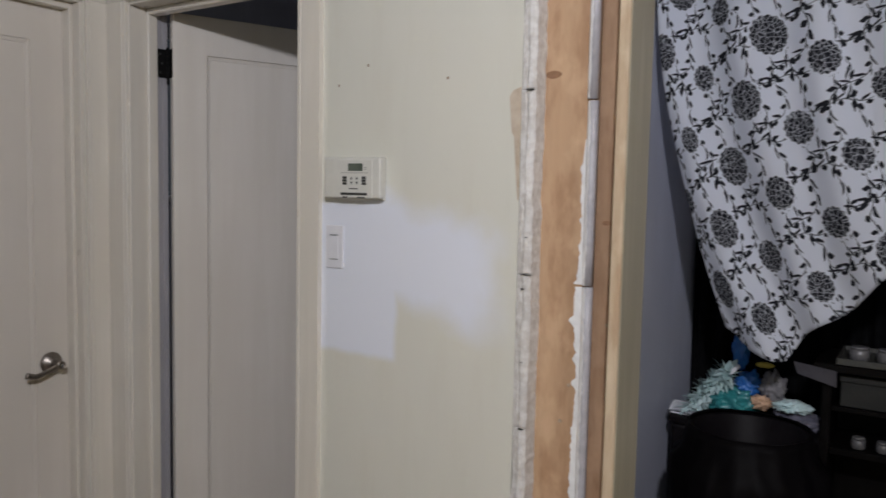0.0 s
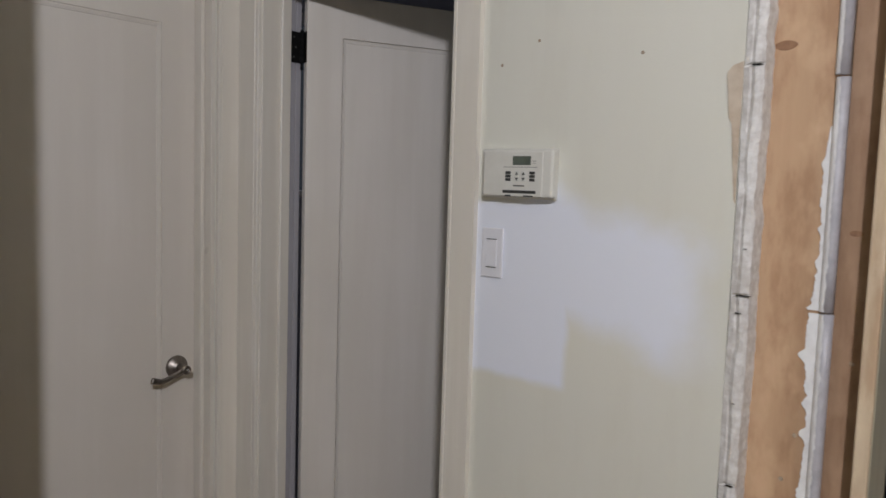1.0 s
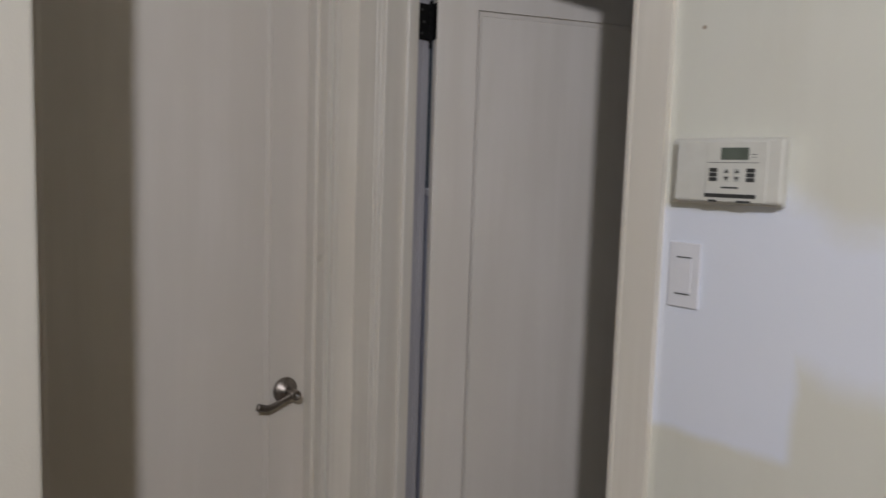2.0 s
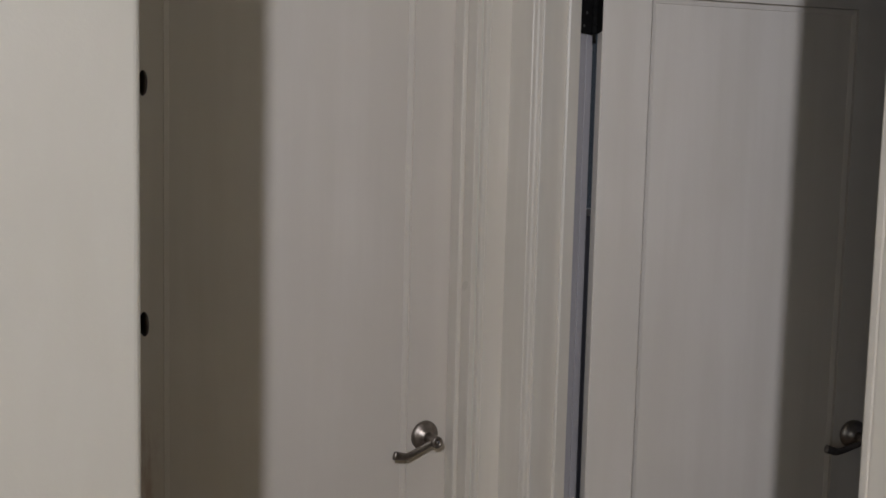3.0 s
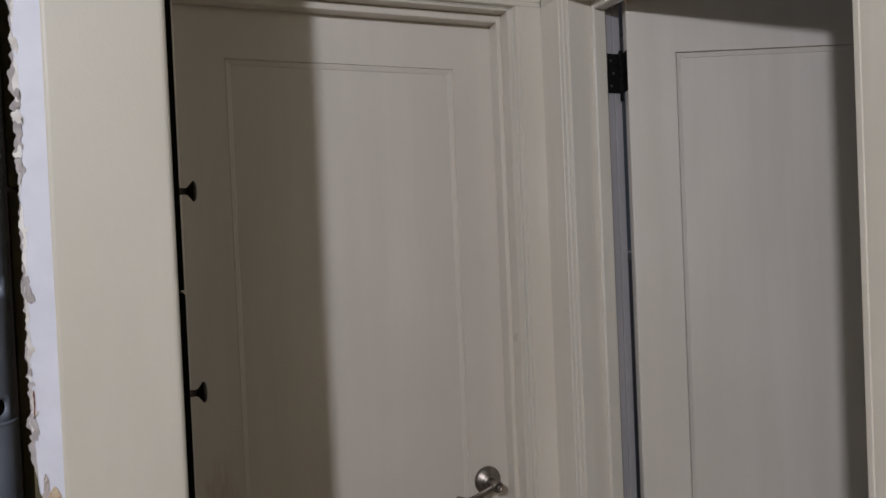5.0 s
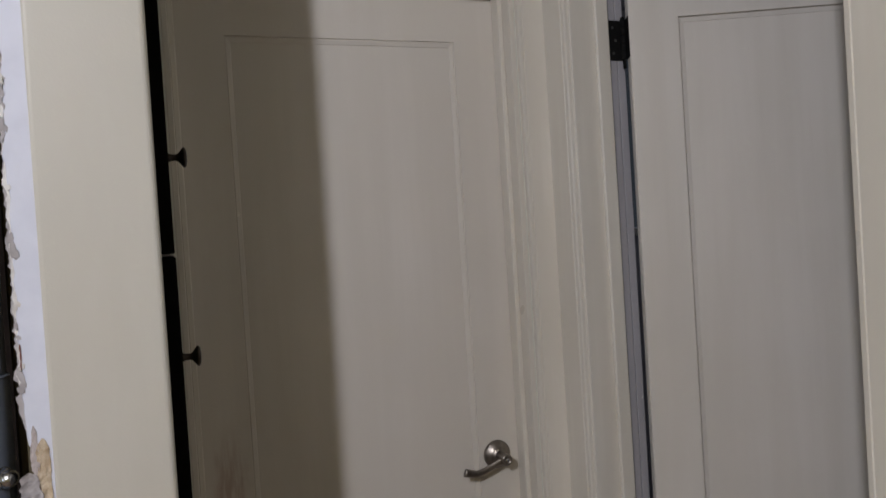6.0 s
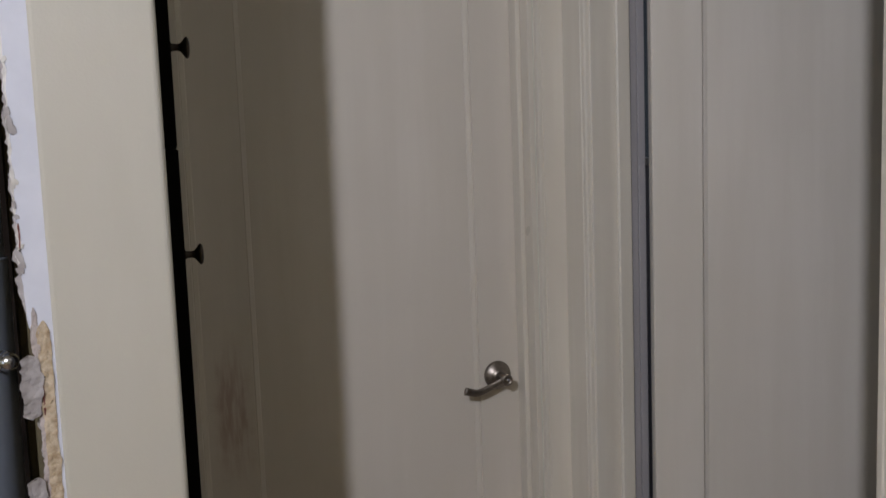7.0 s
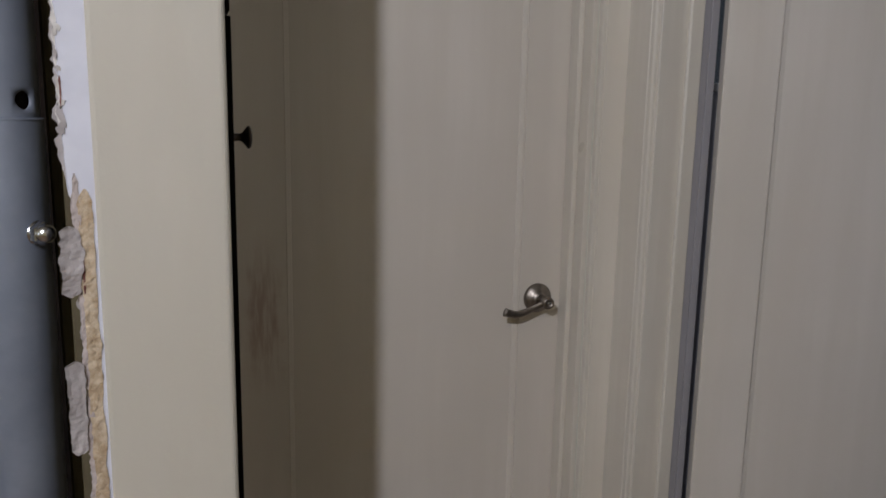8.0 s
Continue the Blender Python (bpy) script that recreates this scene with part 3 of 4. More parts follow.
part("casing", profile_bar(casing_profile(0.078), (-1.284, NORTH, 0), (-1.284, NORTH, 2.038), (0, -1, 0), (1, 0, 0)), TRIM, frame_b)
part("head_casing", profile_bar(casing_profile(0.078), (-2.085, NORTH, 2.038), (-1.206, NORTH, 2.038), (0, -1, 0), (0, 0, 1)), TRIM, frame_b)


# ---- things on the cream wall ----
def thermostat():
    ob = thing("thermostat", (-1.085, NORTH, 1.465), "ivory plastic thermostat with a small grey display", "thermostat")
    back = box(-1.188, -1.004, 1.474, NORTH - 0.0005, 1.463, 1.565, 0.003, 2)
    part("back_plate", back, PLASTIC, ob)
    bm = box(-1.173, -1.000, 1.457, 1.475, 1.4665, 1.563, 0.005, 3)
    body = part("cover", bm, PLASTIC, ob)
    part("keypad_panel", box(-1.118, -1.022, 1.4545, 1.4572, 1.468, 1.558, 0.001), PLASTIC, ob)
    f = 1.4545
    part("display", box(-1.094, -1.050, f - 0.0006, f + 0.001, 1.531, 1.549), LCD, ob, "grey-green display")
    for x0, x1, z0, z1 in ((-1.111, -1.098, 1.498, 1.519), (-1.052, -1.039, 1.498, 1.519)):
        for i in range(3):
            za = z0 + (z1 - z0) * i / 3
            part("key", box(x0, x1, f - 0.0014, f, za + 0.0006, za + (z1 - z0) / 3 - 0.0006, 0.0004), DARKKEY, ob, "dark grey key")
    for x in (-1.083, -1.0665):
        for z, s in ((1.514, 1), (1.503, -1)):
            part("arrow_key", box(x - 0.005, x + 0.005, f - 0.001, f, z - 0.0045, z + 0.0045, 0.0004), PALEKEY, ob)
            tri = extrude_outline([(x - 0.0038, z - 0.0025 * s), (x + 0.0038, z - 0.0025 * s), (x, z + 0.0032 * s)], lambda a, b, d: (a, f - 0.001 - d, b), 0.0004)
            part("arrow", tri, DARKKEY, ob)
    for x0, x1, z0, z1 in ((-1.116, -1.034, 1.5264, 1.5272), (-1.091, -1.064, 1.488, 1.4905), (-1.046, -1.038, 1.5385, 1.5395), (-1.046, -1.038, 1.5345, 1.5352)):
        part("printed_bar", box(x0, x1, f - 0.0003, f + 0.0005, z0, z1), DARKKEY, ob)
    part("slot", box(-1.117, -1.036, f - 0.0005, f + 0.001, 1.474, 1.480), DARKKEY, ob, "dark slot under the keys")
    for x0, x1 in ((-1.111, -1.097), (-1.066, -1.043)):
        part("catch", box(x0, x1, f - 0.0004, f + 0.001, 1.4672, 1.4705), DARKKEY, ob)


thermostat()


def light_switch():
    ob = thing("light_switch", (-1.16, NORTH, 1.345), "white plastic paddle light switch", "switch")
    part("plate", box(-1.188, -1.133, 1.4825, NORTH - 0.0005, 1.292, 1.398, 0.0018, 2), WHITEPLASTIC, ob)
    part("paddle", box(-1.175, -1.147, 1.4813, 1.483, 1.3155, 1.3725, 0.0012, 2), WHITEPLASTIC, ob)
    part("slot", box(-1.174, -1.148, 1.4808, 1.483, 1.3735, 1.3750), DARKKEY, ob, "thin dark slot")
    part("slot", box(-1.174, -1.148, 1.4808, 1.483, 1.3133, 1.3148), DARKKEY, ob, "thin dark slot")


light_switch()
for x, z in ((-1.155, 1.739), (-1.064, 1.781), (-0.838, 1.738)):
    hole = tagged(part("nail_hole", lathe([(0.0036, 0), (0.0030, 0.0007), (0.0012, 0.0003)], pose(x, NORTH, z, 90, 0, 0) @ pose(0, 0, 0.0), 10), NAILHOLE), "small rusty nail hole in the cream wall", "nail hole", "nail holes")


# ---- bared wall end beside the closet ----
bared = thing("wall_end_north", (-0.53, NORTH, 0), "bared wall end with orange stud and torn plaster edge", "wall end", kind="structure")
part("stud", box(-0.653, -0.51, 1.530, 1.5595, 0, CEIL, 0.002), STUD, bared, "orange softwood stud with knots")
part("stud", box(-0.5035, -0.4475, 1.540, 1.5595, 0, CEIL, 0.002), STUDSHADE, bared, "orange softwood stud with knots")
part("jamb_board", box(-0.447, -0.4245, 1.484, 1.618, 0, 2.12, 0.003, 2), BATTEN, bared, "pale sawn wooden jamb board")
part("jamb_face", box(-0.4243, -0.4222, 1.4875, 1.6185, 0, 2.12, 0.0008), JAMBCREAM, bared, "dull cream painted side of the jamb board")
bm = bmesh.new()
rows = []
for z in np.linspace(0, CEIL, 620):
    a = -0.652 + 0.003 * noise.noise((z * 5, 2, 0)) + 0.0025 * noise.noise((z * 21, 5, 0)) + 0.001 * noise.noise((z * 70, 5, 3))
    b = -0.621 + 0.0035 * noise.noise((z * 7, 8, 0)) + 0.003 * noise.noise((z * 26, 3, 0)) + 0.0015 * noise.noise((z * 80, 3, 5))
    crack = 0.006 if any(abs(z - c - 0.003 * noise.noise((c * 9, z * 80, 1))) < 0.0035 for c in (1.317, 0.985, 1.70)) else 0.0
    chip = 0.010 * max(0.0, noise.noise((z * 15, 31, 2)) - 0.2)
    lift = 0.0022 * noise.noise((z * 8, 9, 4)) - crack - chip
    jut = [0.0010 * noise.noise((z * 150, i * 7.3, 11)) + 0.0012 * noise.noise((z * 45, i * 3.1, 5)) for i in range(5)]
    ridge = -0.634 + 0.006 * noise.noise((z * 10, 14, 6))
    rows.append([bm.verts.new(p) for p in ((a, 1.4872, z), (a + 0.010, 1.4845 - lift + jut[0], z), (ridge - 0.007, 1.4858 - 0.6 * lift + jut[1], z), (ridge, 1.4815 - lift + jut[2], z), (b - 0.005, 1.483 - lift + jut[3], z), (b, 1.489 + 2 * jut[4], z), (b + 0.001, 1.5295, z), (a + 0.002, 1.5295, z))])
for p, q in zip(rows, rows[1:]):
    for i in range(8):
        bm.faces.new((p[i], p[(i + 1) % 8], q[(i + 1) % 8], q[i]))
bm.faces.new(rows[0])
bm.faces.new(rows[-1][::-1])
part("plaster_edge", bm, PLASTER, bared, "crusty white broken plaster edge")
for x0, x1, z in ((-0.641, -0.6175, 1.3165), (-0.640, -0.630, 1.286), (-0.638, -0.626, 0.985), (-0.640, -0.622, 1.70), (-0.634, -0.628, 1.395), (-0.636, -0.631, 1.13)):
    outline = [(x0 + (x1 - x0) * k / 8, z + 0.0016 * noise.noise((k * 1.3, z * 9, 2)) - 0.0004) for k in range(9)] + [(x0 + (x1 - x0) * k / 8, z + 0.0016 * noise.noise((k * 1.3, z * 9, 2)) + 0.0004) for k in range(8, -1, -1)]
    part("crack", extrude_outline(outline, lambda a, b, d: (a, 1.486 - d, b), 0.0062), CAVITY, bared, "thin dark crack across the plaster")
outline = [(-0.681, 1.690), (-0.672, 1.702), (-0.654, 1.708), (-0.6538, 1.47), (-0.657, 1.478), (-0.662, 1.53), (-0.6645, 1.57), (-0.668, 1.605), (-0.674, 1.615), (-0.677, 1.645), (-0.6785, 1.668)]
part("torn_patch", extrude_outline(outline, lambda a, b, d: (a, 1.4878 - d, b), 0.0016), BEIGE, bared, "beige patch where the face paper tore off")
part("corner_bead", sweep([(-0.509, 1.528, z) for z in (0, 0.4, 0.8, 1.2, 1.297)], 0.0105, 14), BEADMETAL, bared, "grey metal bead along the stud", smooth=True)
part("corner_bead", sweep([(-0.510, 1.527, z) for z in (1.3, 1.4, 1.5, 1.6, 1.677)], 0.0105, 14), BEADMETAL, bared, "grey metal bead along the stud", smooth=True)
part("corner_bead", sweep([(-0.512, 1.527, z) for z in (1.681, 1.9, 2.1, 2.3, CEIL)], 0.0105, 14), BEADMETAL, bared, "grey metal bead along the stud", smooth=True)


def strip(rows):
    """A thin ragged slab from rows of (left, right, z, front, back), flat to y."""
    bm = bmesh.new()
    rings = [[bm.verts.new((a, f, z)) for a, f in ((p, front), (q, front), (q, back), (p, back))] for p, q, z, front, back in rows]
    for p, q in zip(rings, rings[1:]):
        for i in range(4):
            bm.faces.new((p[i], p[(i + 1) % 4], q[(i + 1) % 4], q[i]))
    bm.faces.new(rings[0])
    bm.faces.new(rings[-1][::-1])
    return bm


def bead_skin(x, z0, z1, seed):
    """Plaster left on one flank of a round bead, ending in a ragged rim."""
    bm = bmesh.new()
    rings = []
    for z in np.linspace(z0, z1, int((z1 - z0) / 0.004)):
        end = 262 + 16 * noise.noise((z * 14, seed, 1)) + 14 * noise.noise((z * 60, seed, 2)) + 8 * noise.noise((z * 150, seed, 3))
        r = 0.0113 + 0.0005 * noise.noise((z * 70, seed, 5))
        arc = [math.radians(165 + (end - 165) * k / 6) for k in range(7)]
        rings.append([bm.verts.new((x + q * math.cos(t), 1.5275 + q * math.sin(t), z)) for q, side in ((r, arc), (0.0104, arc[::-1])) for t in side])
    for p, q in zip(rings, rings[1:]):
        for i in range(14):
            bm.faces.new((p[i], p[(i + 1) % 14], q[(i + 1) % 14], q[i]))
    bm.faces.new(rings[0])
    bm.faces.new(rings[-1][::-1])
    part("plaster_skin", bm, CHALK, bared, "white plaster caked along the metal bead")


for x, z0, z1 in ((-0.509, 0.0, 1.296), (-0.510, 1.301, 1.676), (-0.512, 1.682, CEIL)):
    bead_skin(x, z0, z1, z0 * 10)
for z0, z1 in ((0.0, 0.62), (0.625, 1.296), (1.301, 1.60)):
    rows = []
    for z in np.linspace(z0, z1, int((z1 - z0) / 0.0035)):
        reach = 0.010 + 0.008 * noise.noise((z * 6, 3, 3)) + 0.018 * max(0.0, noise.noise((z * 38, 6, 3))) ** 1.2 + 0.004 * noise.noise((z * 130, 6, 3))
        reach *= min(1.0, (1.60 - z) / 0.15 + 0.15)
        rows.append((-0.522 - max(0.001, reach), -0.512, z, 1.5262 + 0.001 * noise.noise((z * 50, 1, 1)), 1.531))
    part("plaster_smear", strip(rows), CHALK, bared, "white plaster smeared over the stud")
for x, z in ((-0.562, 1.005), (-0.545, 1.085), (-0.470, 1.22), (-0.58, 0.72)):
    part("nail", lathe([(0.004, 0), (0.0035, 0.0015), (0.001, 0.0018)], pose(x, 1.530 if x < -0.51 else 1.540, z, 90), 10), NAILHOLE, bared)


for x, z, r in ((-0.602, 1.735, 0.014), (-0.478, 1.43, 0.008)):
    front = 1.530 if x < -0.51 else 1.540
    outline = [(x + r * (1 + 0.25 * noise.noise((math.cos(k), math.sin(k), x * 9))) * 1.3 * math.cos(k), z + 0.6 * r * math.sin(k)) for k in (2 * math.pi * i / 20 for i in range(20))]
    part("knot", extrude_outline(outline, lambda a, b, d: (a, front - d + 0.0005, b), 0.0009), KNOT, bared, "brown knot in the stud")


# ---- broken wall end at the mouth of the hall ----
stub = thing("wall_end_west", (-1.54, 0.55, 0), "cream wall end with a torn drywall edge", "wall end", kind="structure")
part("skim", box(-1.560, -1.530, 0.485, 0.6215, 0, CEIL, 0.007, 4), SKIM, stub, "smooth cream painted wall end")
bm = bmesh.new()
rows = []
for z in np.linspace(0, CEIL, 260):
    e = 0.461 + 0.0045 * noise.noise((z * 11, 1, 0)) + 0.005 * noise.noise((z * 42, 4, 0)) + 0.002 * noise.noise((z * 120, 4, 9))
    e += 0.014 * max(0.0, min(1.0, (1.26 - z) / 0.05)) if z < 1.26 else 0
    rows.append([bm.verts.new(p) for p in ((-1.5325, e, z), (-1.5322, 0.4895, z), (-1.545, 0.4895, z), (-1.545, e + 0.004 * noise.noise((z * 50, 7, 2)), z), (-1.539, e - 0.002, z))])
for p, q in zip(rows, rows[1:]):
    for i in range(5):
        bm.faces.new((p[i], p[(i + 1) % 5], q[(i + 1) % 5], q[i]))
bm.faces.new(rows[0])
bm.faces.new(rows[-1][::-1])
part("drywall", bm, PRIMER, stub, "bluish white drywall with a torn edge")
rr = random.Random(11)


def flake(name, pts, mat, depth, label, base=-1.5328):
    part(name, extrude_outline(pts, lambda a, b, d: (base + d, a, b), depth), mat, stub, label)


def ragged_strip(name, z0, z1, left, right, x, thick, mat, label, seed, fray=0.004, curl=0.0, taper=0.03):
    """A torn paper strip, frayed on both sides, with a crumpled face; curl lifts its left side off the wall."""
    bm = bmesh.new()
    rings = []
    for z in np.linspace(z0, z1, max(24, int((z1 - z0) / 0.0016))):
        ends = min(1.0, (z - z0) / taper, (z1 - z) / taper)
        ends = math.sqrt(max(0.03, ends))
        mid = (left + right) / 2
        rag = fray * (0.9 * noise.noise((z * 24, seed, 0)) + 0.6 * noise.noise((z * 70, seed, 4)) + 0.4 * noise.noise((z * 210, seed, 8)))
        hem = 0.8 * fray * (noise.noise((z * 30, seed, 20)) + 0.5 * noise.noise((z * 110, seed, 24)))
        lo, hi = mid + (left - mid) * ends + rag, mid + (right - mid) * ends + hem
        front, back = [], []
        for k in range(6):
            y = lo + (hi - lo) * k / 5
            lift = curl * (1 - k / 5) ** 2 + 0.0016 * noise.noise((y * 160, z * 75, seed)) + 0.0009 * noise.noise((y * 420, z * 240, seed))
            front.append(bm.verts.new((x + thick + lift, y, z)))
            back.append(bm.verts.new((x + lift * 0.6, y, z)))
        rings.append(front + back[::-1])
    for p, q in zip(rings, rings[1:]):
        for i in range(12):
            bm.faces.new((p[i], p[(i + 1) % 12], q[(i + 1) % 12], q[i]))
    bm.faces.new(rings[0])
    bm.faces.new(rings[-1][::-1])
    part(name, bm, mat, stub, label)


ragged_strip("torn_paper", 0.30, 1.252, 0.4700, 0.4835, -1.5322, 0.0012, PAPERTAN, "tan torn paper layer", 2, 0.003, 0.0, 0.012)
ragged_strip("torn_paper", 1.836, 1.95, 0.474, 0.488, -1.5322, 0.0012, PAPERTAN, "tan torn paper layer", 8, 0.004)
ragged_strip("gypsum_core", 1.205, 1.268, 0.4640, 0.4725, -1.5335, 0.0020, PAPERPINK, "pinkish grey gypsum bared by the tear", 14, 0.003, 0.001)
ragged_strip("gypsum_core", 0.30, 1.215, 0.4660, 0.4735, -1.5342, 0.0018, PAPERPINK, "pinkish grey gypsum bared by the tear", 15, 0.004)
ragged_strip("torn_slit", 1.142, 1.196, 0.4705, 0.4732, -1.5318, 0.0016, RUSTRED, "dark red slit in the torn paper", 17, 0.001)
ragged_strip("torn_slit", 1.335, 1.365, 0.4590, 0.4625, -1.5318, 0.0010, RUSTRED, "reddish torn paper edge", 18, 0.001)
ragged_strip("paper_flap", 1.845, 2.0, 0.453, 0.473, -1.5320, 0.002, PAPERGREY, "grey torn paper layer", 9)
ragged_strip("paper_flap", 1.140, 1.214, 0.4515, 0.4712, -1.5305, 0.0016, PAPERGREY, "grey hanging paper flap", 4, 0.0055, 0.006, 0.005)
ragged_strip("paper_flap", 0.966, 1.070, 0.4500, 0.4668, -1.5305, 0.0016, PAPERGREY, "grey hanging paper flap", 5, 0.0060, 0.005, 0.005)
ragged_strip("paper_flap", 0.76, 0.85, 0.4520, 0.4680, -1.5305, 0.0016, PAPERGREY, "grey hanging paper flap", 6, 0.0060, 0.005, 0.005)


def torn_layer(z0, z1, edge, wobble, x, mat, label, seed):
    """A paper layer peeping out behind the drywall, with a scalloped and frayed rim."""
    bm = bmesh.new()
    rings = []
    for z in np.linspace(z0, z1, int((z1 - z0) / 0.003)):
        fade = min(1.0, (z - z0) / 0.03 + 0.1, (z1 - z) / 0.03 + 0.1)
        e = edge - fade * wobble * (0.6 + 1.2 * abs(noise.noise((z * 26, seed, 0))) + 0.8 * noise.noise((z * 75, seed, 5)) + 0.4 * noise.noise((z * 190, seed, 2)))
        curl = -0.003 * abs(noise.noise((z * 30, seed, 9)))
        rings.append([bm.verts.new(p) for p in ((x + 0.0012 + curl, e, z), (x + 0.001, 0.475, z), (x, 0.475, z), (x + curl, e, z))])
    for p, q in zip(rings, rings[1:]):
        for i in range(4):
            bm.faces.new((p[i], p[(i + 1) % 4], q[(i + 1) % 4], q[i]))
    bm.faces.new(rings[0])
    bm.faces.new(rings[-1][::-1])
    part("torn_paper", bm, mat, stub, label)


torn_layer(1.26, 2.05, 0.4605, 0.007, -1.5375, PAPERGREY, "grey frayed paper along the tear", 1)
torn_layer(1.30, 1.95, 0.4605, 0.0045, -1.5362, PLASTER, "chalky white gypsum crumbling along the tear", 6)
torn_layer(0.55, 1.22, 0.470, 0.006, -1.5375, PAPERGREY, "grey frayed paper along the tear", 12)

z = 1.29
for i in range(22):
    z += 0.012 + 0.05 * rr.random() ** 2
    y = 0.4575 + 0.004 * rr.random()
    w, hgt = 0.0018 + 0.003 * rr.random(), 0.003 + 0.010 * rr.random() ** 2
    lean = rr.uniform(-0.4, 0.4)
    outline = []
    for q in range(22):
        k = 2 * math.pi * q / 22
        j = 1 + 0.7 * noise.noise((math.cos(k) * 1.6, math.sin(k) * 1.6, i * 3.1)) + 0.4 * noise.noise((math.cos(k) * 4, math.sin(k) * 4, i * 1.7))
        outline.append((y + w * j * math.cos(k) + lean * hgt * math.sin(k), z + hgt * j * math.sin(k)))
    flake("paper_scrap", outline, (PAPERGREY, PAPERGREY, PLASTER)[i % 3], 0.0008 + 0.001 * rr.random(), "")

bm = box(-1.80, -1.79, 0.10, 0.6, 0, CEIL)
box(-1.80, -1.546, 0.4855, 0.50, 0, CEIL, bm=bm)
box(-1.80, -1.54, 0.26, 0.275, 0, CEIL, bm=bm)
structure("wall_cavity", bm, CAVITY, "near-black sheets lining the opened wall", "wall cavity")
part("dark_stud", box(-1.70, -1.646, 0.43, 0.484, 1.604, CEIL, 0.003), OLDSTUD, stub, "dark old timber stud")
part("dark_stud", box(-1.70, -1.647, 0.43, 0.484, 0.0, 1.601, 0.003), OLDSTUD, stub, "dark old timber stud")


part("batten", box(-1.66, -1.600, 0.449, 0.4755, 0.0, 1.6005, 0.002), OLDSTUD, stub, "olive-brown old batten behind the torn edge")
part("batten", box(-1.66, -1.600, 0.449, 0.4755, 1.6035, CEIL, 0.002), OLDSTUD, stub, "olive-brown old batten behind the torn edge")


def tube_with_holes(cx, cy, r, wall, z_low, z_top, rows, hole, n=120):
    """A tube whose wall is cut by round holes; rows are (turn in degrees, heights)."""
    bm = bmesh.new()
    half = hole * 1.45
    cuts = [(round(math.radians(turn) * n / (2 * math.pi)), z) for turn, heights in rows for z in heights]
    zs = sorted({z_low, z_top} | {round(z + d, 5) for _, z in cuts for d in (-half, half)})
    span = max(2, math.ceil(half / r * n / (2 * math.pi)))
    rings = [[bm.verts.new((cx + r * math.cos(2 * math.pi * i / n), cy + r * math.sin(2 * math.pi * i / n), z)) for i in range(n)] for z in zs]
    gone = set()
    for c, z in cuts:
        i0, i1 = zs.index(round(z - half, 5)), zs.index(round(z + half, 5))
        for k in range(i0, i1):
            gone |= {(k, (c + d) % n) for d in range(-span, span)}
        low = [rings[i0][(c + d) % n] for d in range(-span, span + 1)]
        high = [rings[i1][(c + d) % n] for d in range(-span, span + 1)]
        right = [rings[k][(c + span) % n] for k in range(i0 + 1, i1)]
        left = [rings[k][(c - span) % n] for k in range(i0 + 1, i1)]
        border = low + right + high[::-1] + left[::-1]
        rim, inner = [], []
        for v in border:
            a = math.atan2(v.co.y - cy, v.co.x - cx) - 2 * math.pi * c / n
            a = (a + math.pi) % (2 * math.pi) - math.pi
            side, up = a / (span * 2 * math.pi / n), (v.co.z - z) / half
            turn = up * 0.1 if side > 0 else math.pi - up * 0.1
            if abs(up) > 0.999:
                turn = math.copysign(math.pi / 2 - side * (math.pi / 2 - 0.1), up)
            u, w = hole * math.cos(turn) / r + 2 * math.pi * c / n, hole * math.sin(turn)
            rim.append(bm.verts.new((cx + r * math.cos(u), cy + r * math.sin(u), z + w)))
            inner.append(bm.verts.new((cx + (r - wall) * math.cos(u), cy + (r - wall) * math.sin(u), z + w)))
        for k in range(len(border)):
            q = (k + 1) % len(border)
            bm.faces.new((border[k], border[q], rim[q], rim[k]))
            bm.faces.new((rim[k], rim[q], inner[q], inner[k]))
    for k in range(len(zs) - 1):
        for i in range(n):
            if (k, i) not in gone:
                bm.faces.new((rings[k][i], rings[k][(i + 1) % n], rings[k + 1][(i + 1) % n], rings[k + 1][i]))
    return bm


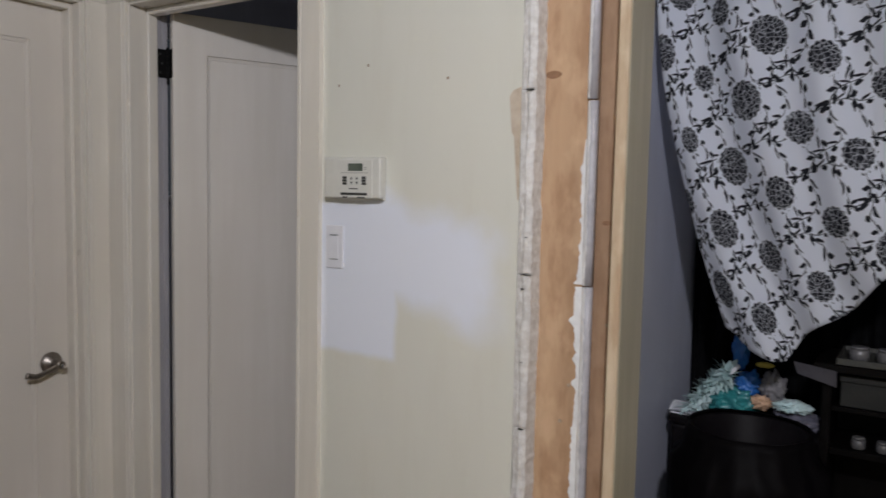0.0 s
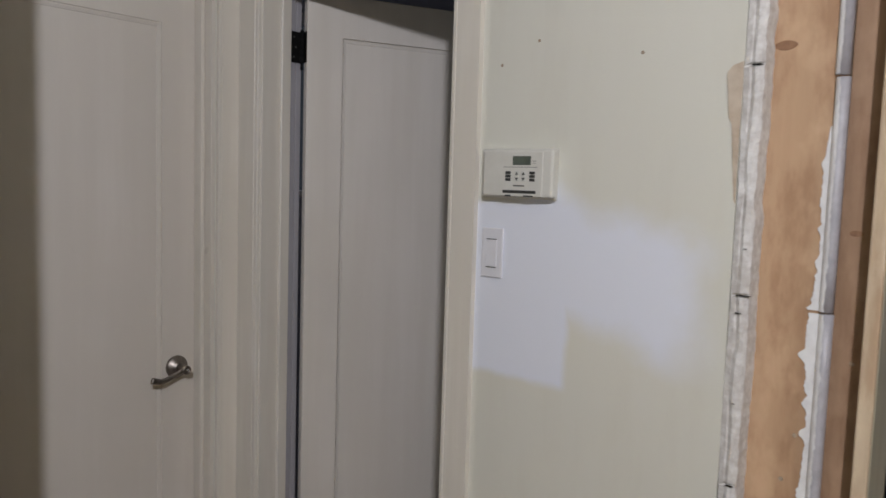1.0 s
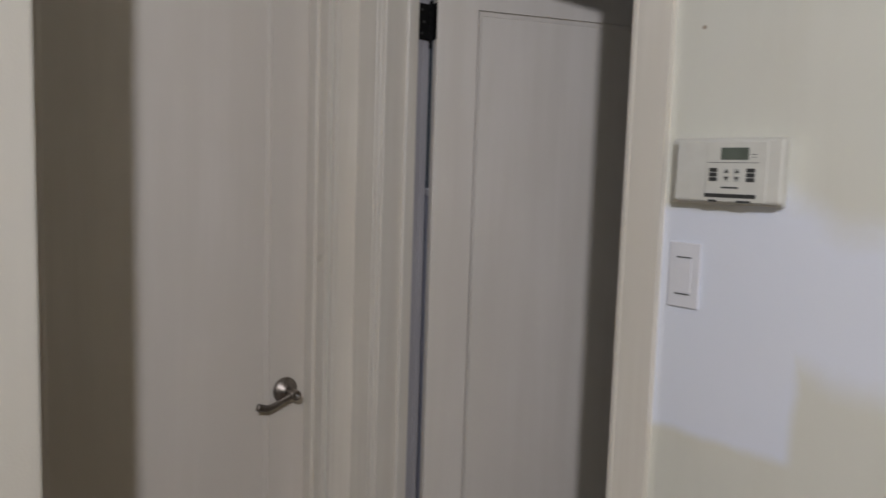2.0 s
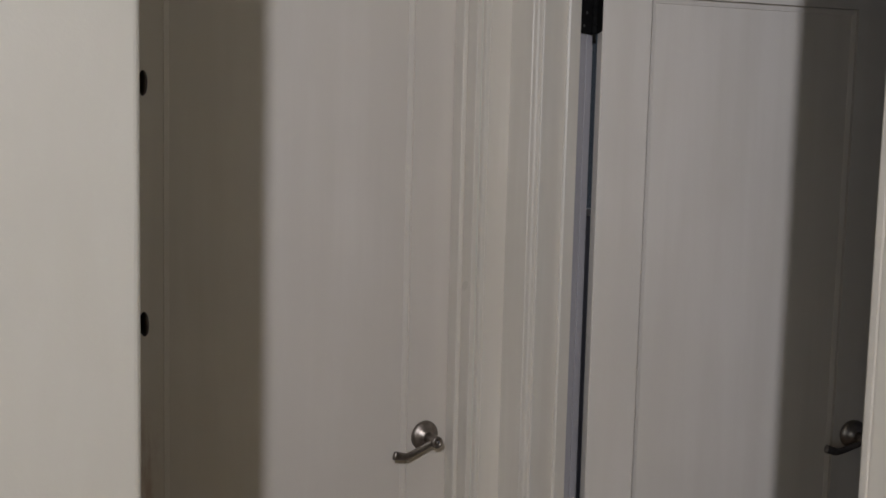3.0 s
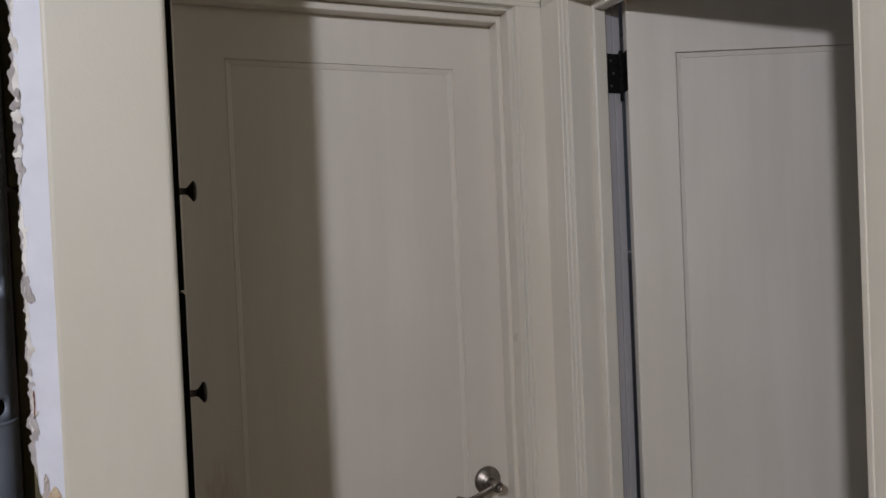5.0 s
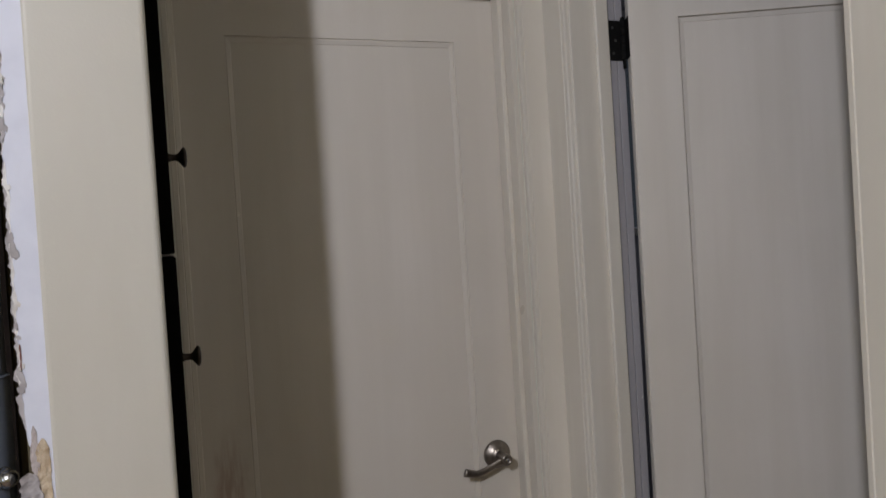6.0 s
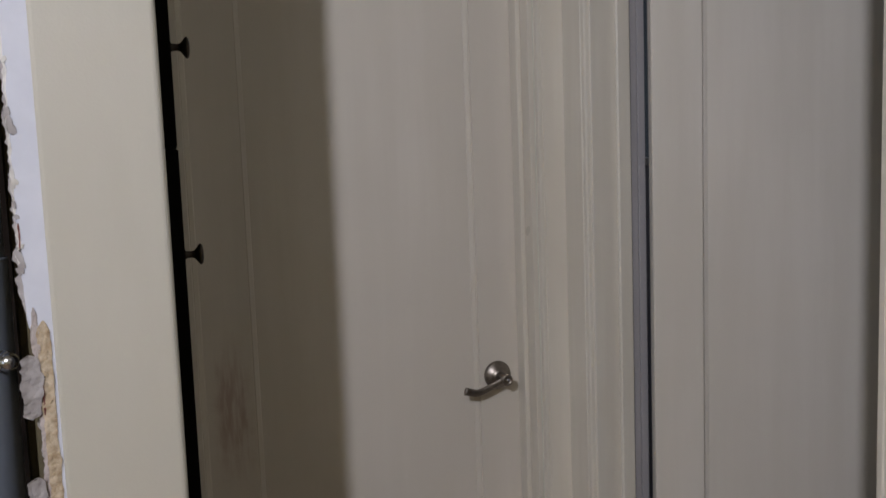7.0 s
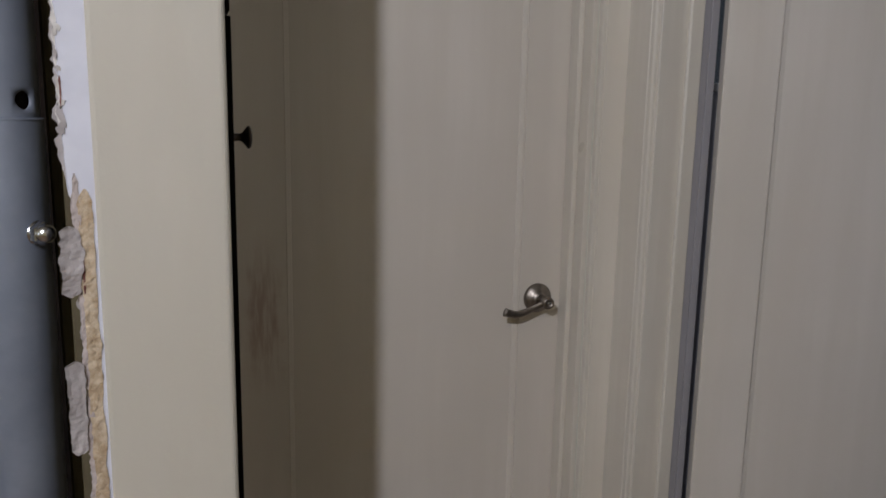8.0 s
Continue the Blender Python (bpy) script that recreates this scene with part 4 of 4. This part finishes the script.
def steel_post():
    """Telescopic steel prop: wide lower tube, narrower upper tube with staggered rows of holes, bolts through both."""
    cx, cy = -1.604, 0.385
    ob = thing("steel_post", (cx, cy, 0), "blue-grey telescopic steel post with bolt holes", "post")
    part("base_plate", box(cx - 0.055, cx + 0.055, cy - 0.055, cy + 0.055, 0, 0.008, 0.002), POST, ob)
    part("top_plate", box(cx - 0.055, cx + 0.055, cy - 0.055, cy + 0.055, CEIL - 0.008, CEIL, 0.002), POST, ob)
    part("outer_tube", lathe([(0.0385, 0.008), (0.0385, 1.319), (0.0378, 1.3225), (0.0355, 1.3225)], pose(cx, cy, 0), 64), POST, ob, smooth=True)
    part("collar_edge", lathe([(0.0386, 1.3198), (0.0386, 1.3212), (0.0376, 1.3232), (0.0358, 1.3232)], pose(cx, cy, 0), 64), POST, ob, "worn edge of the lower tube", smooth=True)
    rows = [(46, [1.341 + 0.1415 * i for i in range(8)]), (-31, [1.4125 + 0.1415 * i for i in range(7)]), (135, [1.341 + 0.1415 * i for i in range(8)])]
    part("inner_tube", tube_with_holes(cx, cy, 0.0348, 0.004, 1.28, CEIL - 0.008, rows, 0.0098), POST, ob, "upper tube with round holes", smooth=True)
    # dark core added so the holes look shaded inside
    part("shade_core", lathe([(0.028, 1.29), (0.028, CEIL - 0.01)], pose(cx, cy, 0), 24), CAVITY, ob, "dark core standing in for shade inside the tube")
    axis = Matrix.Translation((cx, cy, 1.202)) @ pose(0, 0, 0, 0, 0, 46) @ pose(0, 0, 0, 0, 90, 0)
    part("bolt", lathe([(0.0095, 0.034), (0.0095, 0.041), (0.0135, 0.0415), (0.0135, 0.0425), (0.0110, 0.0435), (0.0112, 0.054), (0.0095, 0.0585), (0.006, 0.0620), (0.002, 0.0632)], axis, 18), CHROME, ob, "bright zinc bolt end", smooth=True)
    part("hex_nut", lathe([(0.0128, 0.0426), (0.0132, 0.0436), (0.0132, 0.0505), (0.0118, 0.0525)], axis, 6), CHROME, ob, "zinc hex nut")
    axis = Matrix.Translation((cx, cy, 1.276)) @ pose(0, 0, 0, 0, 0, -34) @ pose(0, 0, 0, 0, 90, 0)
    head = part("hex_bolt", lathe([(0.0150, 0.038), (0.0150, 0.0395)], axis, 24), CHROME, ob, "zinc washer and hex bolt head")
    part("hex_head", lathe([(0.0125, 0.0395), (0.0125, 0.0455), (0.0112, 0.0475)], axis, 6), CHROME, head)
    ob.rotation_mode = "XYZ"
    ob.rotation_euler.x = -0.0085          # the prop leans a little


steel_post()


# ---- dark cabinet along the hall ----
def knob(m, parent):
    part("knob", lathe([(0.0075, 0.0), (0.0055, 0.003), (0.0048, 0.010), (0.006, 0.014), (0.0115, 0.0185), (0.0155, 0.0215), (0.0158, 0.0235), (0.013, 0.0260), (0.006, 0.0272)], m, 28), BRONZE, parent, "dark bronze knob", smooth=True)


cab = thing("tall_cabinet", (-1.82, 0.56, 0), "tall dark cabinet with bronze knobs beside the closed door", "cabinet")
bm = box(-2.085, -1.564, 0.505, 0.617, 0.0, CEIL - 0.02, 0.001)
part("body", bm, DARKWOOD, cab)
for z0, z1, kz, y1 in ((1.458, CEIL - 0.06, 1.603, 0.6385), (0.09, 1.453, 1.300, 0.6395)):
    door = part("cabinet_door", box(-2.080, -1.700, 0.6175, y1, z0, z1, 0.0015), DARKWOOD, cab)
    knob(pose(-1.750, y1, kz, -90), door)


# ---- ceiling lamp in the living room ----
lamp = thing("ceiling_lamp", (LAMP[0], LAMP[1], CEIL), "small round ceiling lamp, lit", "lamp")
part("base", lathe([(0.10, CEIL - LAMP[2] - 0.0), (0.10, 0.035), (0.08, 0.03)], Matrix.Translation((LAMP[0], LAMP[1], LAMP[2])), 32), WHITEPLASTIC, lamp, smooth=True)
part("shade", lathe([(0.095, 0.032), (0.09, 0.012), (0.06, -0.012), (0.0, -0.022)][:3] + [(0.02, -0.022)], Matrix.Translation((LAMP[0], LAMP[1], LAMP[2])), 32), LAMPGLASS, lamp, "lit opal glass shade", smooth=True)


# ---- closet behind the curtain ----
def curtain():
    bm = bmesh.new()
    uvl = bm.loops.layers.uv.new("UVMap")
    nu, nv = 120, 90
    top = 2.30
    grid = []
    for j in range(nv + 1):
        row = []
        for i in range(nu + 1):
            u, v = i / nu, j / nv
            low = 1.112 + 0.010 * math.sin(u * 31 + 1.0) + 0.72 * max(0.0, u - 0.14) + 0.9 * max(0.0, 0.05 - u)
            z = top + (low - top) * v
            lean = 0.22 * max(0.0, (top - z) / 1.2) ** 2.1
            x = -0.533 + lean * (1 - 0.9 * u) + 1.07 * u
            fold = 0.020 * math.sin(u * 40 - 5.0 * v + 1.5 * noise.noise((u * 3, v * 2, 8.0))) * (0.35 + 0.8 * (1 - u)) + 0.035 * noise.noise((u * 4, v * 2.5, 3.0))
            y = 1.95 + fold + 0.04 * v * (1 - u) - 0.03 * math.sin(v * 3.0)
            row.append((bm.verts.new((x, y, z)), u * 1.1 + 0.12 * (1 - math.exp(-u / 0.15)), top - z))
        grid.append(row)
    for j in range(nv):
        for i in range(nu):
            q = (grid[j][i], grid[j][i + 1], grid[j + 1][i + 1], grid[j + 1][i])
            f = bm.faces.new([k[0] for k in q])
            for loop, k in zip(f.loops, q):
                loop[uvl].uv = (k[1], k[2])
    bmesh.ops.solidify(bm, geom=bm.faces[:], thickness=0.0015)
    ob = part("curtain", bm, CLOTH, None, smooth=True)
    tagged(ob, "white curtain printed with black flowers, hanging gathered", "curtain")


curtain()
rod = tagged(part("curtain_rod", sweep([(x, 1.965, 2.312) for x in (-0.54, 0.2, 1.0)], 0.012, 14), BLACKIRON, smooth=True), "black metal curtain rod", "curtain rod")


def crumple(name, centre, size, mat, seed, rough=0.35, label="", category="bag", freq=3.0):
    bm = bmesh.new()
    bmesh.ops.create_icosphere(bm, subdivisions=4, radius=1.0)
    for v in bm.verts:
        n0 = v.co.normalized()
        k = 1 + rough * noise.noise(n0 * freq + Vector((seed, seed * 2, 0))) + rough * 0.5 * abs(noise.noise(n0 * freq * 2.7 + Vector((0, seed, seed))))
        v.co = Vector((n0.x * size[0] * k + centre[0], n0.y * size[1] * k + centre[1], n0.z * size[2] * k + centre[2]))
    ob = part(name, bm, mat, None, smooth=True)
    return tagged(ob, label, category)


def rubbish_bin():
    cx, cy = -0.256, 1.93
    ob = thing("rubbish_bin", (cx, cy, 0), "glossy black plastic rubbish bin with a loose bag collar", "bin")
    m = Matrix.Translation((cx, cy, 0))
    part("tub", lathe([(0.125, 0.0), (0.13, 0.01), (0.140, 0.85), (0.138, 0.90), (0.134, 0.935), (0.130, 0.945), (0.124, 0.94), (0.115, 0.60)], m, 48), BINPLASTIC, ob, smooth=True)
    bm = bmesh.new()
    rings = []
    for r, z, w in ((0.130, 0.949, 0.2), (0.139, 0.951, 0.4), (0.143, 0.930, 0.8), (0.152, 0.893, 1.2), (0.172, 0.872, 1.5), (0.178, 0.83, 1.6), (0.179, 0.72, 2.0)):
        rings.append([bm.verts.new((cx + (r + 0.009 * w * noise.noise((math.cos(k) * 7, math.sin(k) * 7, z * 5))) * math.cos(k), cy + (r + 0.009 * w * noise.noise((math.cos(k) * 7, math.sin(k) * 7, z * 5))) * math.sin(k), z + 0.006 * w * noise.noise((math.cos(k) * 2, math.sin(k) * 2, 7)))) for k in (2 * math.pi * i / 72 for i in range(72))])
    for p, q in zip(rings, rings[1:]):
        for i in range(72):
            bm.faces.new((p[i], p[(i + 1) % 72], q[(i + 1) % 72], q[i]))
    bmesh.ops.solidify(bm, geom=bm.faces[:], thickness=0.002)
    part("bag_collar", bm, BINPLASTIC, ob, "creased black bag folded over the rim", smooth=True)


rubbish_bin()

# black clothes hanging behind the curtain
def garment(x0, x1, low, phase):
    bm = bmesh.new()
    rows = []
    for j in range(21):
        k = j / 20
        z = 2.20 + (low - 2.20) * k
        pinch = 0.75 + 0.25 * min(1.0, k * 5)
        mid = (x0 + x1) / 2
        rows.append([bm.verts.new((mid + (x0 + (x1 - x0) * i / 20 - mid) * pinch, 2.42 + 0.03 * math.sin(i * 1.1 + phase + 0.05 * j) + 0.02 * noise.noise((i * 0.2, j * 0.1, phase)), z + 0.01 * noise.noise((i * 0.3, phase, 4)))) for i in range(21)])
    for p, q in zip(rows, rows[1:]):
        for i in range(20):
            bm.faces.new((p[i], p[i + 1], q[i + 1], q[i]))
    bmesh.ops.solidify(bm, geom=bm.faces[:], thickness=0.004)
    ob = thing("garment", ((x0 + x1) / 2, 2.42, 2.2), "black garment hanging on a rail behind the curtain", "clothes", "hanging black clothes")
    part("cloth", bm, DARKCLOTH, ob, smooth=True)
    part("hook", sweep([((x0 + x1) / 2, 2.42, z) for z in (2.19, 2.22, 2.25)], 0.003, 8), BLACKIRON, ob)


for i in range(8):
    garment(-0.53 + 0.19 * i, -0.53 + 0.19 * i + 0.205, 0.35 + 0.12 * (i % 3), i * 1.7)
tagged(part("clothes_rail", sweep([(x, 2.42, 2.262) for x in (-0.54, 0.2, 1.0)], 0.0125, 14), BLACKIRON, smooth=True), "black metal clothes rail in the closet", "rail")


def shelf_unit():
    ob = thing("shelf_unit", (0.3, 2.25, 0), "black wooden shelf unit with small white jars, shade in its colour", "shelf")
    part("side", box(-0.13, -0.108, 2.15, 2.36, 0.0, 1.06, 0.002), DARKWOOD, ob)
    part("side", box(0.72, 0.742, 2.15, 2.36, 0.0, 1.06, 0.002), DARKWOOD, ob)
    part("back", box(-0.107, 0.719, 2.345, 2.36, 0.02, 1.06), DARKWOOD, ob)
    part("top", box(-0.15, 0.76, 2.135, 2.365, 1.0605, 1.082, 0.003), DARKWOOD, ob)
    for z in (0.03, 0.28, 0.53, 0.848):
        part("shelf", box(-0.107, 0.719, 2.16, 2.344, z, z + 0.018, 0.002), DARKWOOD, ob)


shelf_unit()
card = thing("paper_card", (-0.145, 2.13, 1.04), "pale grey card on the black shelf unit, darkened for shade", "card")
part("sheet", extrude_outline([(-0.196, 1.078), (-0.098, 1.066), (-0.096, 1.026), (-0.185, 1.048)], lambda a, b, d: (a, 2.132 - d - 0.02 * (1.082 - b), b), 0.0012), CARDGREY, card)


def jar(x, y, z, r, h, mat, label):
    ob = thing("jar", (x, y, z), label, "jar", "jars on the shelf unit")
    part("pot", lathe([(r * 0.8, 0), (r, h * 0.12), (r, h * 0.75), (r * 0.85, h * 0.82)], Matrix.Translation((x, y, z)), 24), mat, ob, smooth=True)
    part("lid", lathe([(r * 0.9, h * 0.82), (r * 0.92, h * 0.97), (r * 0.85, h)], Matrix.Translation((x, y, z)), 24), SHADEGLAZE, ob, smooth=True)


jar(-0.055, 2.19, 1.0885, 0.022, 0.036, SHADEGLAZE, "small white jar with a lid, shade in its colour")
jar(0.005, 2.20, 1.0885, 0.023, 0.034, SHADEGLAZE, "small white jar with a lid, shade in its colour")
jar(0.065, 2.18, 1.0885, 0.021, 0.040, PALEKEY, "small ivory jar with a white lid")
jar(-0.045, 2.19, 0.866, 0.016, 0.030, SHADEGLAZE, "small white jar with a lid, shade in its colour")
jar(0.010, 2.19, 0.866, 0.017, 0.028, SHADEGLAZE, "small white jar with a lid, shade in its colour")
jar(0.085, 2.19, 0.866, 0.016, 0.032, SHADEGLAZE, "small white jar with a lid, shade in its colour")
tray = thing("shallow_tray", (0.1, 2.2, 1.0822), "shallow olive-grey plastic tray of small jars, darkened for shade", "tray")
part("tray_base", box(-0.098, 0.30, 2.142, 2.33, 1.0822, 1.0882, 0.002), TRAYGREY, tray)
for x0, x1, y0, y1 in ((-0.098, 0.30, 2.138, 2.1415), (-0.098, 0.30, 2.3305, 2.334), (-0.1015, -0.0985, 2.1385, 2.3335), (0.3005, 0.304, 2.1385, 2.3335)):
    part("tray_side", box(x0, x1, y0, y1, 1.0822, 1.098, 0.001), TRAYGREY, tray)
carton = thing("flat_box", (0.05, 2.2, 0.9735), "grey cardboard box on the open shelf, darkened for shade", "box")
part("carton", box(-0.09, 0.24, 2.165, 2.33, 0.9735, 1.035, 0.002), DIMCARD, carton)
part("lid", box(-0.093, 0.243, 2.162, 2.333, 1.0355, 1.052, 0.002), DIMCARD, carton)
ledge = thing("ledge_board", (0, 2.2, 0.96), "black shelf board inside the unit", "shelf board")
part("board", box(-0.107, 0.719, 2.158, 2.344, 0.960, 0.973, 0.002), DARKWOOD, ledge)

# black crate behind the bin, heaped with odds and ends
crate = thing("storage_crate", (-0.32, 2.24, 0), "tall black plastic storage crate, heaped full", "crate")
part("shell", box(-0.50, -0.135, 2.14, 2.345, 0.0, 0.86, 0.01, 2), BINPLASTIC, crate)
part("rim", box(-0.505, -0.13, 2.135, 2.35, 0.8605, 0.885, 0.006, 2), BINPLASTIC, crate)
crumple("rubbish_bag", (-0.345, 2.20, 0.925), (0.06, 0.045, 0.04), TEAL, 3, 0.55, "crumpled teal plastic bag on the black crate", "bag", 4.0)
crumple("rubbish_bag", (-0.318, 2.23, 0.975), (0.032, 0.03, 0.035), BLUE, 8, 0.5, "small crumpled blue plastic bag on the heap", "bag", 4.0)
crumple("paper_wrapper", (-0.278, 2.18, 0.945), (0.026, 0.02, 0.017), PEACH, 12, 0.5, "crumpled peach paper wrapper on the heap", "wrapper", 4.0)
crumple("tissue", (-0.255, 2.22, 0.975), (0.028, 0.025, 0.045), DIMTISSUE, 14, 0.55, "crumpled pale grey tissue on the heap", "tissue", 4.0)
crumple("dust_cloth", (-0.19, 2.20, 0.905), (0.055, 0.045, 0.025), LILAC, 15, 0.5, "lilac-grey dust cloth bunched on the black crate", "cloth", 4.0)
crumple("cleaning_cloth", (-0.20, 2.19, 0.945), (0.04, 0.03, 0.014), MINT, 19, 0.6, "crumpled pale mint cloth on the heap", "cloth", 4.0)
crumple("blue_bag", (-0.345, 2.25, 1.07), (0.02, 0.02, 0.055), BLUE, 23, 0.4, "blue plastic bag hanging behind the curtain", "bag", 4.0)
crumple("yellow_packet", (-0.28, 2.24, 1.035), (0.022, 0.015, 0.007), YELLOW, 27, 0.3, "small yellow packet on the heap", "packet", 4.0)


def feather_duster():
    """A mint duster: a tuft of many thin tapered strands on a handle."""
    ob = thing("duster", (-0.42, 2.19, 0.88), "pale mint fluffy duster lying on the black crate", "duster")
    r3 = random.Random(4)
    bm = bmesh.new()
    for i in range(360):
        k = r3.random()
        root = Vector((-0.455 + 0.09 * k, 2.18 + 0.02 * k, 0.895 + 0.12 * k))
        d = Vector((r3.gauss(-0.3, 0.9), r3.gauss(-0.4, 0.9), r3.gauss(0.1, 0.8))).normalized()
        side = d.cross(Vector((0.3, 0.2, 1))).normalized() * (0.0055 + 0.004 * r3.random())
        ln = 0.032 + 0.03 * r3.random()
        pts = [root - side, root + side, root + d * ln * 0.6 + side * 0.9 + Vector((0, 0, -0.004)), root + d * ln + Vector((0, 0, -0.008)), root + d * ln * 0.6 - side * 0.9 + Vector((0, 0, -0.004))]
        bm.faces.new([bm.verts.new(p) for p in pts])
    bmesh.ops.solidify(bm, geom=bm.faces[:], thickness=0.001)
    part("tuft", bm, MINT, ob)
    part("handle", sweep([(-0.475, 2.175, 0.887), (-0.41, 2.19, 0.96), (-0.34, 2.21, 1.03)], 0.006, 8), WHITEPLASTIC, ob, smooth=True)


feather_duster()

tray = thing("paper_tray", (-0.46, 2.17, 0.886), "small white paper tray tipped on the black crate", "tray")
bm = bmesh.new()
rows = [[bm.verts.new((x, 2.140 + 0.050 * k, 0.8875 + 0.020 * k + 0.006 * (abs(2 * k - 1) ** 3) + 0.006 * noise.noise((x * 30, k * 2, 4)))) for x in np.linspace(-0.512, -0.430, 10)] for k in np.linspace(0, 1, 8)]
for p, q in zip(rows, rows[1:]):
    for i in range(9):
        bm.faces.new((p[i], p[i + 1], q[i + 1], q[i]))
bmesh.ops.solidify(bm, geom=bm.faces[:], thickness=0.0015)
part("sheet", bm, WHITEPLASTIC, tray, smooth=True)
part("backing", box(-0.505, -0.437, 2.150, 2.185, 0.8853, 0.8885), WHITEPLASTIC, tray)
